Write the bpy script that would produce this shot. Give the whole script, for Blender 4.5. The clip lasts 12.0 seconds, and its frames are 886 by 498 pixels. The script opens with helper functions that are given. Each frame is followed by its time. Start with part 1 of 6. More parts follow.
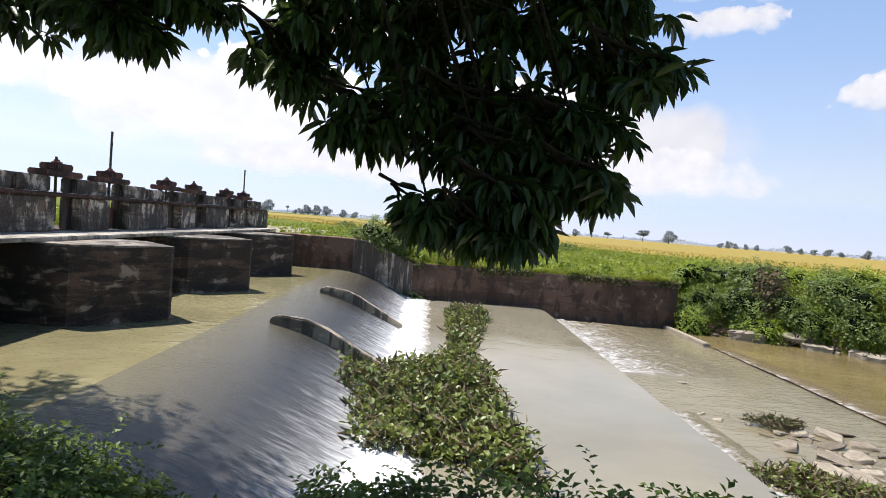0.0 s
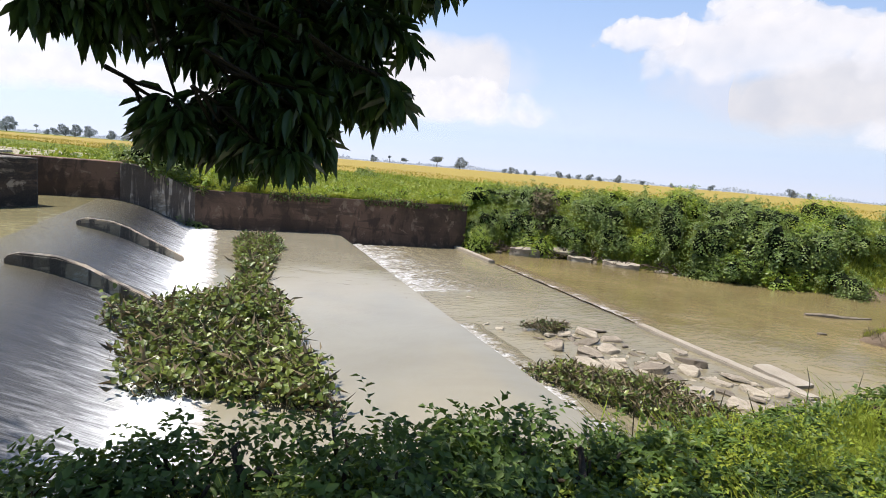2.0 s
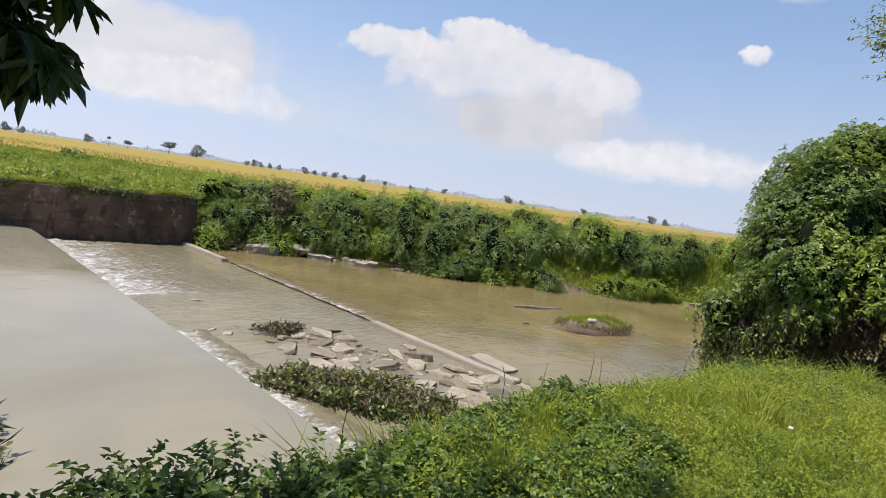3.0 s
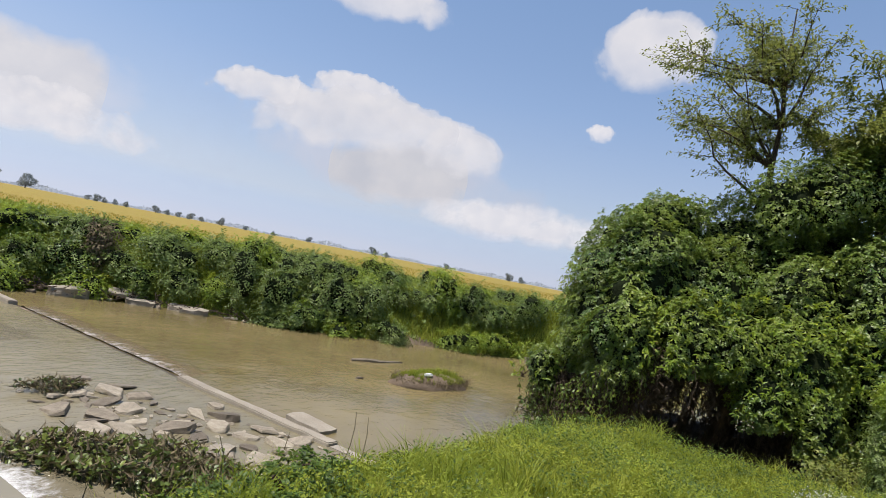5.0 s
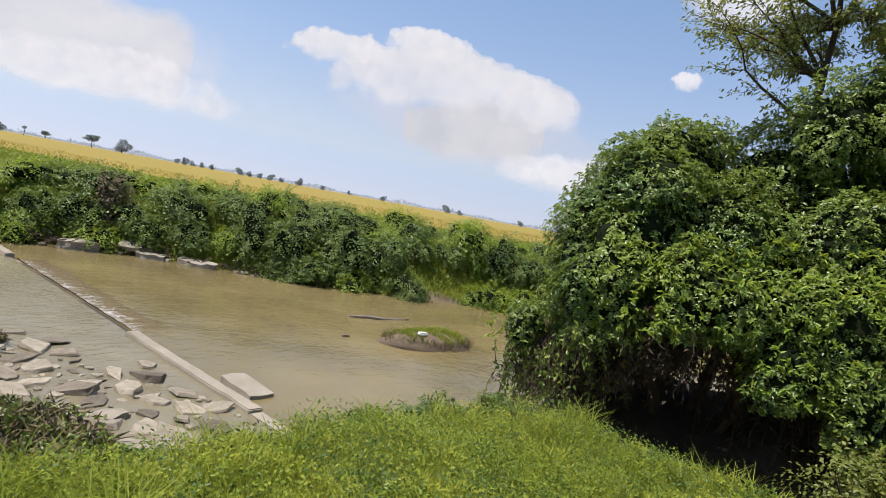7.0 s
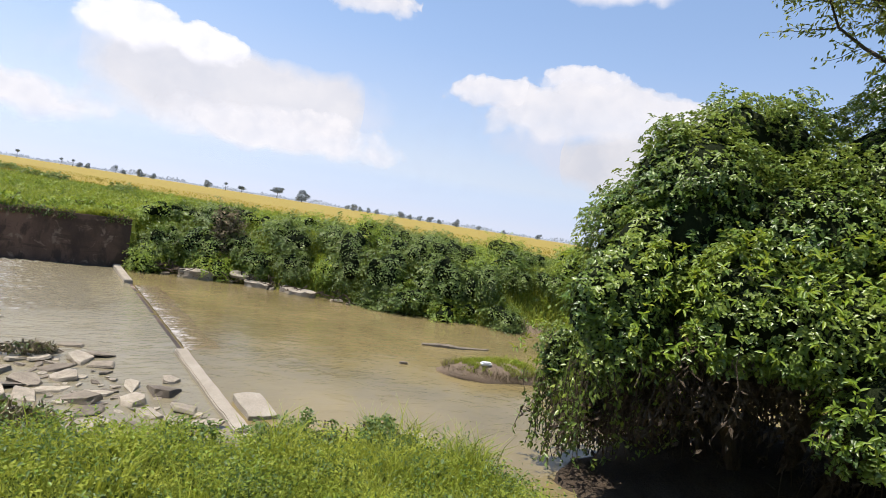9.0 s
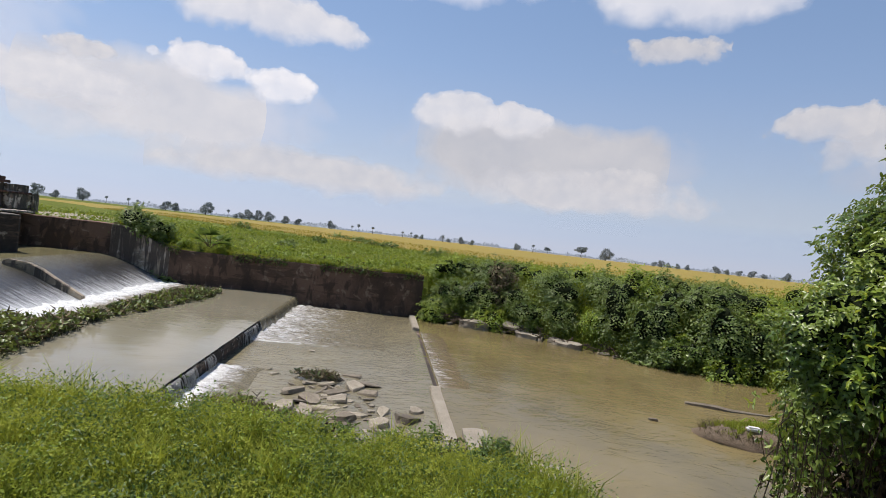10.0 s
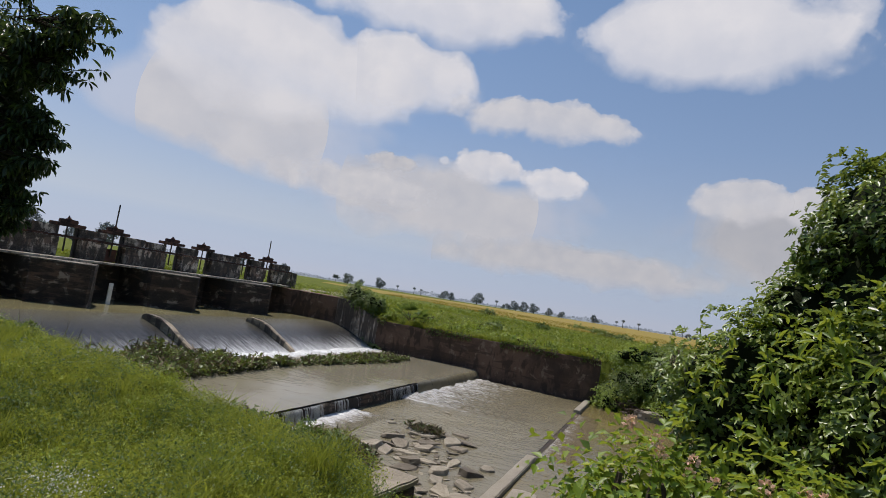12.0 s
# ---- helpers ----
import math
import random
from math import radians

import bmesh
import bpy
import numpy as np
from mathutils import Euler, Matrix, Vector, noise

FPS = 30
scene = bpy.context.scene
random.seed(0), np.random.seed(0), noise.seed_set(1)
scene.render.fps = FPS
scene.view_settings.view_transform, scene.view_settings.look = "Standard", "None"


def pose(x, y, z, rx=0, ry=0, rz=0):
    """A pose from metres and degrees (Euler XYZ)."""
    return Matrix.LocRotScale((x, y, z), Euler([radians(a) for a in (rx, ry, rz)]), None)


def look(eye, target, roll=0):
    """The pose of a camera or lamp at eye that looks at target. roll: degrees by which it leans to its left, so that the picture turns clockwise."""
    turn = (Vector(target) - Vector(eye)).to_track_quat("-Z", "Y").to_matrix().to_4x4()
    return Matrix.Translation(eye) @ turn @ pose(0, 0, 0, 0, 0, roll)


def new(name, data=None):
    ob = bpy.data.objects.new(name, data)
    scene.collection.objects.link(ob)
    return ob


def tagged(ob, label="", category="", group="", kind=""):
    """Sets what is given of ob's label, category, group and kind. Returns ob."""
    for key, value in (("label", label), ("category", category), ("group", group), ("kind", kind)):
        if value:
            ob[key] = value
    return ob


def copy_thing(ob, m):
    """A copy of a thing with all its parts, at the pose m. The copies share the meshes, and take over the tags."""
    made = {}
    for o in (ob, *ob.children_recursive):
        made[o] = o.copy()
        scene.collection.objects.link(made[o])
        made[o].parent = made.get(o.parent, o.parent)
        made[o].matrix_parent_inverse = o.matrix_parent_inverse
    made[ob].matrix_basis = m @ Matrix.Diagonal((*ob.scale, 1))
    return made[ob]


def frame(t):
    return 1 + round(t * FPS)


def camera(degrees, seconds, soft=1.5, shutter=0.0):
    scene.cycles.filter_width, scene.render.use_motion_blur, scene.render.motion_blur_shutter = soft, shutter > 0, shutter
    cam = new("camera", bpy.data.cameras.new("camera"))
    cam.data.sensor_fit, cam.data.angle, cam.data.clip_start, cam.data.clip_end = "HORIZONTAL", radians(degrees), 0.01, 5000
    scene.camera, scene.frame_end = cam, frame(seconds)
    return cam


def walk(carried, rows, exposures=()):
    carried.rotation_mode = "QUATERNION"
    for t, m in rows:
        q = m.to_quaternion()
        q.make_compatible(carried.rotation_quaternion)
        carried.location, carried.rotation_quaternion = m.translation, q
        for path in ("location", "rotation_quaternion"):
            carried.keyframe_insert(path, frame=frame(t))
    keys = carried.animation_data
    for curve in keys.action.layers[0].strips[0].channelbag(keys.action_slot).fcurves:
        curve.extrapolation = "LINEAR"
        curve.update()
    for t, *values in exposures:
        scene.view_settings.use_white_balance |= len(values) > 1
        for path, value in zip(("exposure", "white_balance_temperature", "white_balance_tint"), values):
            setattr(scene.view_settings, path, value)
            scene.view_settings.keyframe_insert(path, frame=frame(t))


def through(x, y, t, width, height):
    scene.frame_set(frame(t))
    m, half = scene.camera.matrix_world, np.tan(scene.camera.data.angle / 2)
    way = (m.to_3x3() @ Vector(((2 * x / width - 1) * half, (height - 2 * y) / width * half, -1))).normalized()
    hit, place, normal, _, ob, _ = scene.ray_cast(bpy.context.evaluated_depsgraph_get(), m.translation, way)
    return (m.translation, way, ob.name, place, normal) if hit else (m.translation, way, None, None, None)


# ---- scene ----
cam = camera(74.0, 12.0, soft=0.5)
PATH = [
    (0, (1.539, 0.744, 1.318), (1.371, 2.735, 1.234), 4.6),
    (0.5, (1.512, 0.647, 1.316), (1.186, 2.618, 1.24), 8.0),
    (1, (1.55, 0.76, 1.326), (1.53, 2.758, 1.232), 5.5),
    (1.5, (1.582, 0.888, 1.252), (1.724, 2.87, 1.019), 5.8),
    (2, (1.687, 1.047, 1.256), (2.202, 2.959, 0.98), 4.9),
    (2.5, (1.915, 1.181, 1.259), (2.891, 2.908, 1.002), 9.2),
    (3, (1.983, 1.209, 1.298), (3.251, 2.745, 1.109), 8.3),
    (4.8, (2.701, 1.129, 1.337), (4.256, 2.385, 1.4), 10.3),
    (5, (2.87, 1.075, 1.344), (4.436, 2.318, 1.405), 11.0),
    (5.5, (3.38, 0.977, 1.347), (5.005, 2.142, 1.299), 8.5),
    (6, (4.04, 0.775, 1.378), (5.601, 2.024, 1.452), 8.6),
    (6.5, (4.741, 0.646, 1.406), (6.222, 1.989, 1.344), 10.3),
    (7, (5.479, 0.635, 1.469), (6.893, 2.044, 1.342), 10.5),
    (7.2, (5.73, 0.651, 1.51), (7.205, 2.0, 1.444), 8.6),
    (8.8, (7.644, 0.16, 1.322), (8.807, 1.786, 1.253), 8.8),
    (9, (7.894, 0.056, 1.376), (8.874, 1.798, 1.29), 9.0),
    (9.5, (8.509, -0.304, 1.382), (9.016, 1.631, 1.367), 9.1),
    (10, (9.213, -0.496, 1.331), (9.202, 1.504, 1.303), 6.6),
    (10.5, (10.034, -0.698, 1.298), (9.681, 1.271, 1.289), 13.0),
    (11, (10.888, -0.725, 1.244), (10.451, 1.225, 1.313), 7.0),
    (11.5, (12.002, -0.738, 1.166), (11.29, 1.128, 1.262), 5.2),
    (12, (12.908, -0.77, 1.285), (12.005, 1.007, 1.448), 9.2),
]
EXPOSURES = [(0.0, 0.75), (1.5, 0.79), (2.5, 0.78), (3.0, 0.54), (3.2, 0.5), (4.8, 0.42), (5.5, 0.4), (7.2, 0.56), (8.8, 0.72), (9.1, 0.67), (9.5, 0.45), (10.0, 0.17), (10.5, -0.08), (12.0, -0.2)]
walk(cam, [(t, look(eye, target, roll)) for t, eye, target, roll in PATH], [(t, stops, 6500, 14) for t, stops in EXPOSURES])

# ---- light ----
SUN_EL, SUN_AZ = 68.0, -76.0  # degrees above the horizon; degrees from +y towards +x
world = bpy.data.worlds.new("sky")
scene.world = world
world.use_nodes = True
wn = world.node_tree
sky = wn.nodes.new("ShaderNodeTexSky")
sky.sky_type = "NISHITA"
sky.sun_disc = False
sky.sun_elevation, sky.sun_rotation = radians(SUN_EL), radians(SUN_AZ)
sky.dust_density, sky.air_density, sky.ozone_density = 0.0, 1.1, 4.0
wn.links.new(sky.outputs[0], wn.nodes["Background"].inputs[0])
wn.nodes["Background"].inputs[1].default_value = 0.091
sun_data = bpy.data.lights.new("sun", "SUN")
sun_data.energy, sun_data.angle, sun_data.color = 4.6, radians(0.53), (1.0, 0.95, 0.87)
sun = new("sun", sun_data)
sun_dir = Vector((math.sin(radians(SUN_AZ)) * math.cos(radians(SUN_EL)), math.cos(radians(SUN_AZ)) * math.cos(radians(SUN_EL)), math.sin(radians(SUN_EL))))
sun.matrix_world = look(sun_dir * 80, (0, 0, 0))


# ---- materials ----
def nodes_of(name):
    m = bpy.data.materials.new(name)
    m.use_nodes = True
    nt = m.node_tree
    return m, nt, nt.nodes["Principled BSDF"]


def tex_coord(nt, scale=(1, 1, 1), which="Object"):
    tc = nt.nodes.new("ShaderNodeTexCoord")
    mp = nt.nodes.new("ShaderNodeMapping")
    mp.inputs["Scale"].default_value = scale
    nt.links.new(tc.outputs[which], mp.inputs[0])
    return mp.outputs[0]


def noise_node(nt, vec, scale, detail=5, rough=0.6, distort=0.0):
    n = nt.nodes.new("ShaderNodeTexNoise")
    n.inputs["Scale"].default_value, n.inputs["Detail"].default_value = scale, detail
    n.inputs["Roughness"].default_value, n.inputs["Distortion"].default_value = rough, distort
    if vec is not None:
        nt.links.new(vec, n.inputs["Vector"])
    return n.outputs[0]


def ramp(nt, fac, stops):
    r = nt.nodes.new("ShaderNodeValToRGB")
    el = r.color_ramp.elements
    while len(el) < len(stops):
        el.new(0.5)
    for e, (p, c) in zip(el, stops):
        e.position = p
        e.color = (*c, 1) if len(c) == 3 else c
    nt.links.new(fac, r.inputs[0])
    return r.outputs[0]


def mix(nt, fac, a, b, mode="MIX"):
    m = nt.nodes.new("ShaderNodeMix")
    m.data_type, m.blend_type = "RGBA", mode
    for socket, v in ((m.inputs[0], fac), (m.inputs[6], a), (m.inputs[7], b)):
        if isinstance(v, bpy.types.NodeSocket):
            nt.links.new(v, socket)
        elif isinstance(v, (int, float)):
            socket.default_value = v
        else:
            socket.default_value = (*v, 1)
    return m.outputs[2]


def bump(nt, bsdf, height, strength, dist, normal=None):
    b = nt.nodes.new("ShaderNodeBump")
    b.inputs["Strength"].default_value, b.inputs["Distance"].default_value = strength, dist
    nt.links.new(height, b.inputs["Height"])
    if normal is not None:
        nt.links.new(normal, b.inputs["Normal"])
    nt.links.new(b.outputs[0], bsdf.inputs["Normal"])
    return b.outputs[0]


def surface(name, dark, mid, light, scale, rough=0.9, relief=0.02, stretch=(1, 1, 1), speck=30.0):
    """A mottled natural surface: broad blotches, fine grain and relief."""
    m, nt, b = nodes_of(name)
    v = tex_coord(nt, stretch)
    big = noise_node(nt, v, scale, 6, 0.62, 0.3)
    fine = noise_node(nt, v, scale * speck, 4, 0.7)
    c = ramp(nt, big, ((0.3, dark), (0.5, mid), (0.72, light)))
    c2 = mix(nt, 0.5, c, ramp(nt, fine, ((0.3, [q * 0.45 for q in mid]), (0.7, light))))
    nt.links.new(c2, b.inputs["Base Color"])
    b.inputs["Roughness"].default_value = rough
    n = bump(nt, b, big, 0.5, relief * 4)
    bump(nt, b, fine, 0.6, relief, n)
    return m


def leaf_material(name, dark, light, yellow, gloss=0.42, through=0.35, patch=0.0):
    """Leaves that differ one by one, waxy above and letting some light through."""
    m, nt, b = nodes_of(name)
    g = nt.nodes.new("ShaderNodeNewGeometry")
    c = ramp(nt, g.outputs["Random Per Island"], ((0.0, dark), (0.55, light), (0.9, light), (1.0, yellow)))
    v = tex_coord(nt)
    c = mix(nt, noise_node(nt, v, 1.3, 3), c, mix(nt, 0.6, c, dark))
    if patch:
        c = mix(nt, ramp(nt, noise_node(nt, v, patch, 5, 0.6, 0.4), ((0.4, (0, 0, 0)), (0.62, (0.75, 0.75, 0.75)))), c, mix(nt, 0.6, c, yellow))
    nt.links.new(c, b.inputs["Base Color"])
    b.inputs["Roughness"].default_value = gloss
    tr = nt.nodes.new("ShaderNodeBsdfTranslucent")
    nt.links.new(mix(nt, 0.5, c, yellow), tr.inputs[0])
    ms = nt.nodes.new("ShaderNodeMixShader")
    ms.inputs[0].default_value = through
    nt.links.new(b.outputs[0], ms.inputs[1])
    nt.links.new(tr.outputs[0], ms.inputs[2])
    nt.links.new(ms.outputs[0], nt.nodes["Material Output"].inputs[0])
    return m


def concrete_material(name, base, stain, pale, dirt=0.5, wet=0.0, lifts=3.2, bare=0.55, run=(1.6, 1.6, 0.3)):
    """Old concrete: black algae in drips and level bands, pale worn patches, fine pits. dirt: share that is black."""
    m, nt, b = nodes_of(name)
    v = tex_coord(nt)
    drip = noise_node(nt, tex_coord(nt, run), 2.6, 8, 0.6, 0.3)
    band = noise_node(nt, tex_coord(nt, (0.35, 0.35, lifts)), 1.6, 5, 0.6, 0.25)
    patch = noise_node(nt, v, 0.9, 9, 0.58, 0.5)
    worn = noise_node(nt, v, 2.4, 9, 0.62, 0.8)
    fine = noise_node(nt, v, 40, 5, 0.7)
    c = ramp(nt, patch, ((0.36, [q * 0.55 for q in base]), (0.5, base), (0.6, [q * 1.35 for q in base])))
    c = mix(nt, ramp(nt, worn, ((bare, (0, 0, 0)), (bare + 0.06, (0.88, 0.88, 0.88)))), c, pale)
    t = 0.62 - 0.24 * dirt
    c = mix(nt, ramp(nt, drip, ((t - 0.03, (0, 0, 0)), (t + 0.05, (0.93, 0.93, 0.93)))), c, stain)
    c = mix(nt, ramp(nt, band, ((t - 0.01, (0, 0, 0)), (t + 0.04, (0.85, 0.85, 0.85)))), c, mix(nt, 0.8, c, stain))
    c = mix(nt, 0.14, c, ramp(nt, fine, ((0.3, stain), (0.75, pale))))
    nt.links.new(c, b.inputs["Base Color"])
    b.inputs["Roughness"].default_value = 0.92 - 0.45 * wet
    n = bump(nt, b, worn, 0.5, 0.04)
    bump(nt, b, fine, 0.5, 0.012, n)
    return m


def water_material(name, shallow, deep, ripple, stretch, rough=0.06, wave=0.03):
    """Silty water: opaque brown body, mirror-like skin, wind and current ripples."""
    m, nt, b = nodes_of(name)
    v = tex_coord(nt, stretch)
    w = tex_coord(nt)
    c = ramp(nt, noise_node(nt, w, 0.22, 4, 0.55, 0.5), ((0.35, deep), (0.65, shallow)))
    streaks = noise_node(nt, v, ripple * 0.35, 5, 0.6, 1.4)
    c = mix(nt, ramp(nt, streaks, ((0.4, (0, 0, 0)), (0.75, (0.5, 0.5, 0.5)))), c, shallow)
    nt.links.new(c, b.inputs["Base Color"])
    b.inputs["Roughness"].default_value = rough
    b.inputs["IOR"].default_value = 1.33
    n = bump(nt, b, noise_node(nt, v, ripple, 4, 0.55, 1.6), 0.6, wave)
    bump(nt, b, noise_node(nt, v, ripple * 4.5, 3, 0.6, 0.2), 0.5, wave * 0.3, n)
    return m


def foam_material(name, scale, body, x0, x1, amount, stretch=(1, 1, 1)):
    """White water breaking over a brown body in clots and streaks, thinning out from x0 to x1."""
    m, nt, b = nodes_of(name)
    v = tex_coord(nt, stretch)
    sx = nt.nodes.new("ShaderNodeSeparateXYZ")
    nt.links.new(tex_coord(nt), sx.inputs[0])
    rr = nt.nodes.new("ShaderNodeMapRange")
    rr.inputs["From Min"].default_value, rr.inputs["From Max"].default_value = x0, x1
    rr.inputs["To Min"].default_value, rr.inputs["To Max"].default_value = amount, -0.2
    nt.links.new(sx.outputs[0], rr.inputs[0])
    n1 = noise_node(nt, v, scale, 7, 0.65, 0.8)
    n2 = noise_node(nt, v, scale * 5, 5, 0.7, 0.4)
    f = nt.nodes.new("ShaderNodeMath")
    nt.links.new(mix(nt, 0.45, n1, n2), f.inputs[0])
    nt.links.new(rr.outputs[0], f.inputs[1])
    c = ramp(nt, f.outputs[0], ((0.47, body), (0.56, [0.22 + 0.7 * q for q in body]), (0.63, [0.5 + 0.4 * q for q in body]), (0.76, (0.84, 0.85, 0.83))))
    nt.links.new(c, b.inputs["Base Color"])
    b.inputs["Roughness"].default_value = 0.1
    b.inputs["IOR"].default_value = 1.33
    k = bump(nt, b, n1, 0.7, 0.1)
    bump(nt, b, n2, 0.7, 0.035, k)
    return m


def glacis_material():
    """Thin water racing down a dark concrete slope, paler and streakier towards its foot."""
    m, nt, b = nodes_of("water_sheet")
    v = tex_coord(nt, (0.4, 2.6, 0.4))
    w = tex_coord(nt)
    sx = nt.nodes.new("ShaderNodeSeparateXYZ")
    nt.links.new(w, sx.inputs[0])
    rr = nt.nodes.new("ShaderNodeMapRange")
    rr.inputs["From Min"].default_value, rr.inputs["From Max"].default_value = -1.8, -0.18
    rr.inputs["To Min"].default_value, rr.inputs["To Max"].default_value = -0.14, 0.44
    nt.links.new(sx.outputs[0], rr.inputs[0])
    n1 = noise_node(nt, v, 3.6, 7, 0.74, 0.7)
    n2 = noise_node(nt, v, 16, 5, 0.7)
    mm = nt.nodes.new("ShaderNodeMath")
    nt.links.new(mix(nt, 0.3, n1, n2), mm.inputs[0])
    nt.links.new(rr.outputs[0], mm.inputs[1])
    top = nt.nodes.new("ShaderNodeMapRange")
    top.inputs["From Min"].default_value, top.inputs["From Max"].default_value = -3.05, -1.5
    nt.links.new(sx.outputs[0], top.inputs[0])
    c = ramp(nt, mm.outputs[0], ((0.4, (0.036, 0.035, 0.035)), (0.58, (0.066, 0.066, 0.066)), (0.72, (0.2, 0.2, 0.2)), (0.92, (0.66, 0.67, 0.66))))
    c = mix(nt, top.outputs[0], (0.17, 0.155, 0.1), c)
    nt.links.new(c, b.inputs["Base Color"])
    b.inputs["Roughness"].default_value = 0.16
    b.inputs["IOR"].default_value = 1.33
    k = bump(nt, b, n1, 0.4, 0.03)
    bump(nt, b, n2, 0.5, 0.015, k)
    return m


def cloud_material(name, seed, density, bright, aspect=1.0, soft=False):
    """A heap of cloud high over the plain: billowed and crisp above, melting into haze below; soft ones are veils."""
    m, nt, b = nodes_of(name)
    nt.nodes.remove(b)

    def sum_of(a, ka, c, kc, add=0.0):
        """a * ka + c * kc + add"""
        one, two = nt.nodes.new("ShaderNodeMath"), nt.nodes.new("ShaderNodeMath")
        one.operation = two.operation = "MULTIPLY_ADD"
        nt.links.new(a, one.inputs[0])
        one.inputs[1].default_value, one.inputs[2].default_value = ka, add
        nt.links.new(c, two.inputs[0])
        two.inputs[1].default_value = kc
        nt.links.new(one.outputs[0], two.inputs[2])
        return two.outputs[0]

    v = tex_coord(nt)
    mp = nt.nodes.new("ShaderNodeMapping")
    mp.inputs["Location"].default_value = (seed * 7.3, seed * 3.1, seed)
    mp.inputs["Scale"].default_value = (aspect, 1, 1)
    nt.links.new(v, mp.inputs[0])
    n1 = noise_node(nt, mp.outputs[0], 1.15, 9, 0.5, 0.25)
    warp = nt.nodes.new("ShaderNodeVectorMath")
    warp.operation = "MULTIPLY_ADD"
    nz = nt.nodes.new("ShaderNodeTexNoise")
    nz.inputs["Scale"].default_value, nz.inputs["Detail"].default_value = 3.0, 6
    nt.links.new(mp.outputs[0], nz.inputs["Vector"])
    nt.links.new(nz.outputs["Color"], warp.inputs[0])
    warp.inputs[1].default_value = (0.5, 0.5, 0.5)
    nt.links.new(mp.outputs[0], warp.inputs[2])
    puff = nt.nodes.new("ShaderNodeTexVoronoi")
    puff.feature = "SMOOTH_F1"
    puff.inputs["Scale"].default_value = 2.6
    nt.links.new(warp.outputs[0], puff.inputs["Vector"])
    lumps = sum_of(n1, 2.4 if not soft else 2.8, puff.outputs["Distance"], -0.7 if not soft else 0.0, -0.47 if not soft else -0.9)
    length = nt.nodes.new("ShaderNodeVectorMath")
    length.operation = "LENGTH"
    nt.links.new(v, length.inputs[0])
    fall = nt.nodes.new("ShaderNodeMapRange")
    fall.inputs["From Min"].default_value, fall.inputs["From Max"].default_value = 0.22, 0.86
    fall.inputs["To Min"].default_value, fall.inputs["To Max"].default_value = density + 0.46, -1.35
    nt.links.new(length.outputs["Value"], fall.inputs[0])
    body = sum_of(lumps, 1.0, fall.outputs[0], 1.0)
    if soft:
        a = ramp(nt, body, ((0.16, (0, 0, 0)), (0.46, (0.42, 0.42, 0.42)), (0.95, (0.93, 0.93, 0.93))))
    else:
        crisp = ramp(nt, body, ((0.3, (0, 0, 0)), (0.44, (0.55, 0.55, 0.55)), (0.8, (0.96, 0.96, 0.96))))
        misty = ramp(nt, body, ((0.1, (0, 0, 0)), (0.5, (0.34, 0.34, 0.34)), (1.0, (0.72, 0.72, 0.72))))
        sx = nt.nodes.new("ShaderNodeSeparateXYZ")
        nt.links.new(v, sx.inputs[0])
        up = nt.nodes.new("ShaderNodeMapRange")
        up.inputs["From Min"].default_value, up.inputs["From Max"].default_value = -0.55, 0.15
        nt.links.new(sx.outputs[1], up.inputs[0])
        a = mix(nt, up.outputs[0], misty, crisp)
    shade = ramp(nt, sum_of(noise_node(nt, mp.outputs[0], 1.5, 5, 0.55), 0.7, puff.outputs["Distance"], -0.25, 0.25), ((0.3, (0.83, 0.86, 0.93)), (0.62, (1.0, 1.0, 1.02))))
    em = nt.nodes.new("ShaderNodeEmission")
    nt.links.new(shade, em.inputs[0])
    em.inputs[1].default_value = bright * 0.65
    tr = nt.nodes.new("ShaderNodeBsdfTransparent")
    ms = nt.nodes.new("ShaderNodeMixShader")
    nt.links.new(a, ms.inputs[0])
    nt.links.new(tr.outputs[0], ms.inputs[1])
    nt.links.new(em.outputs[0], ms.inputs[2])
    nt.links.new(ms.outputs[0], nt.nodes["Material Output"].inputs[0])
    return m


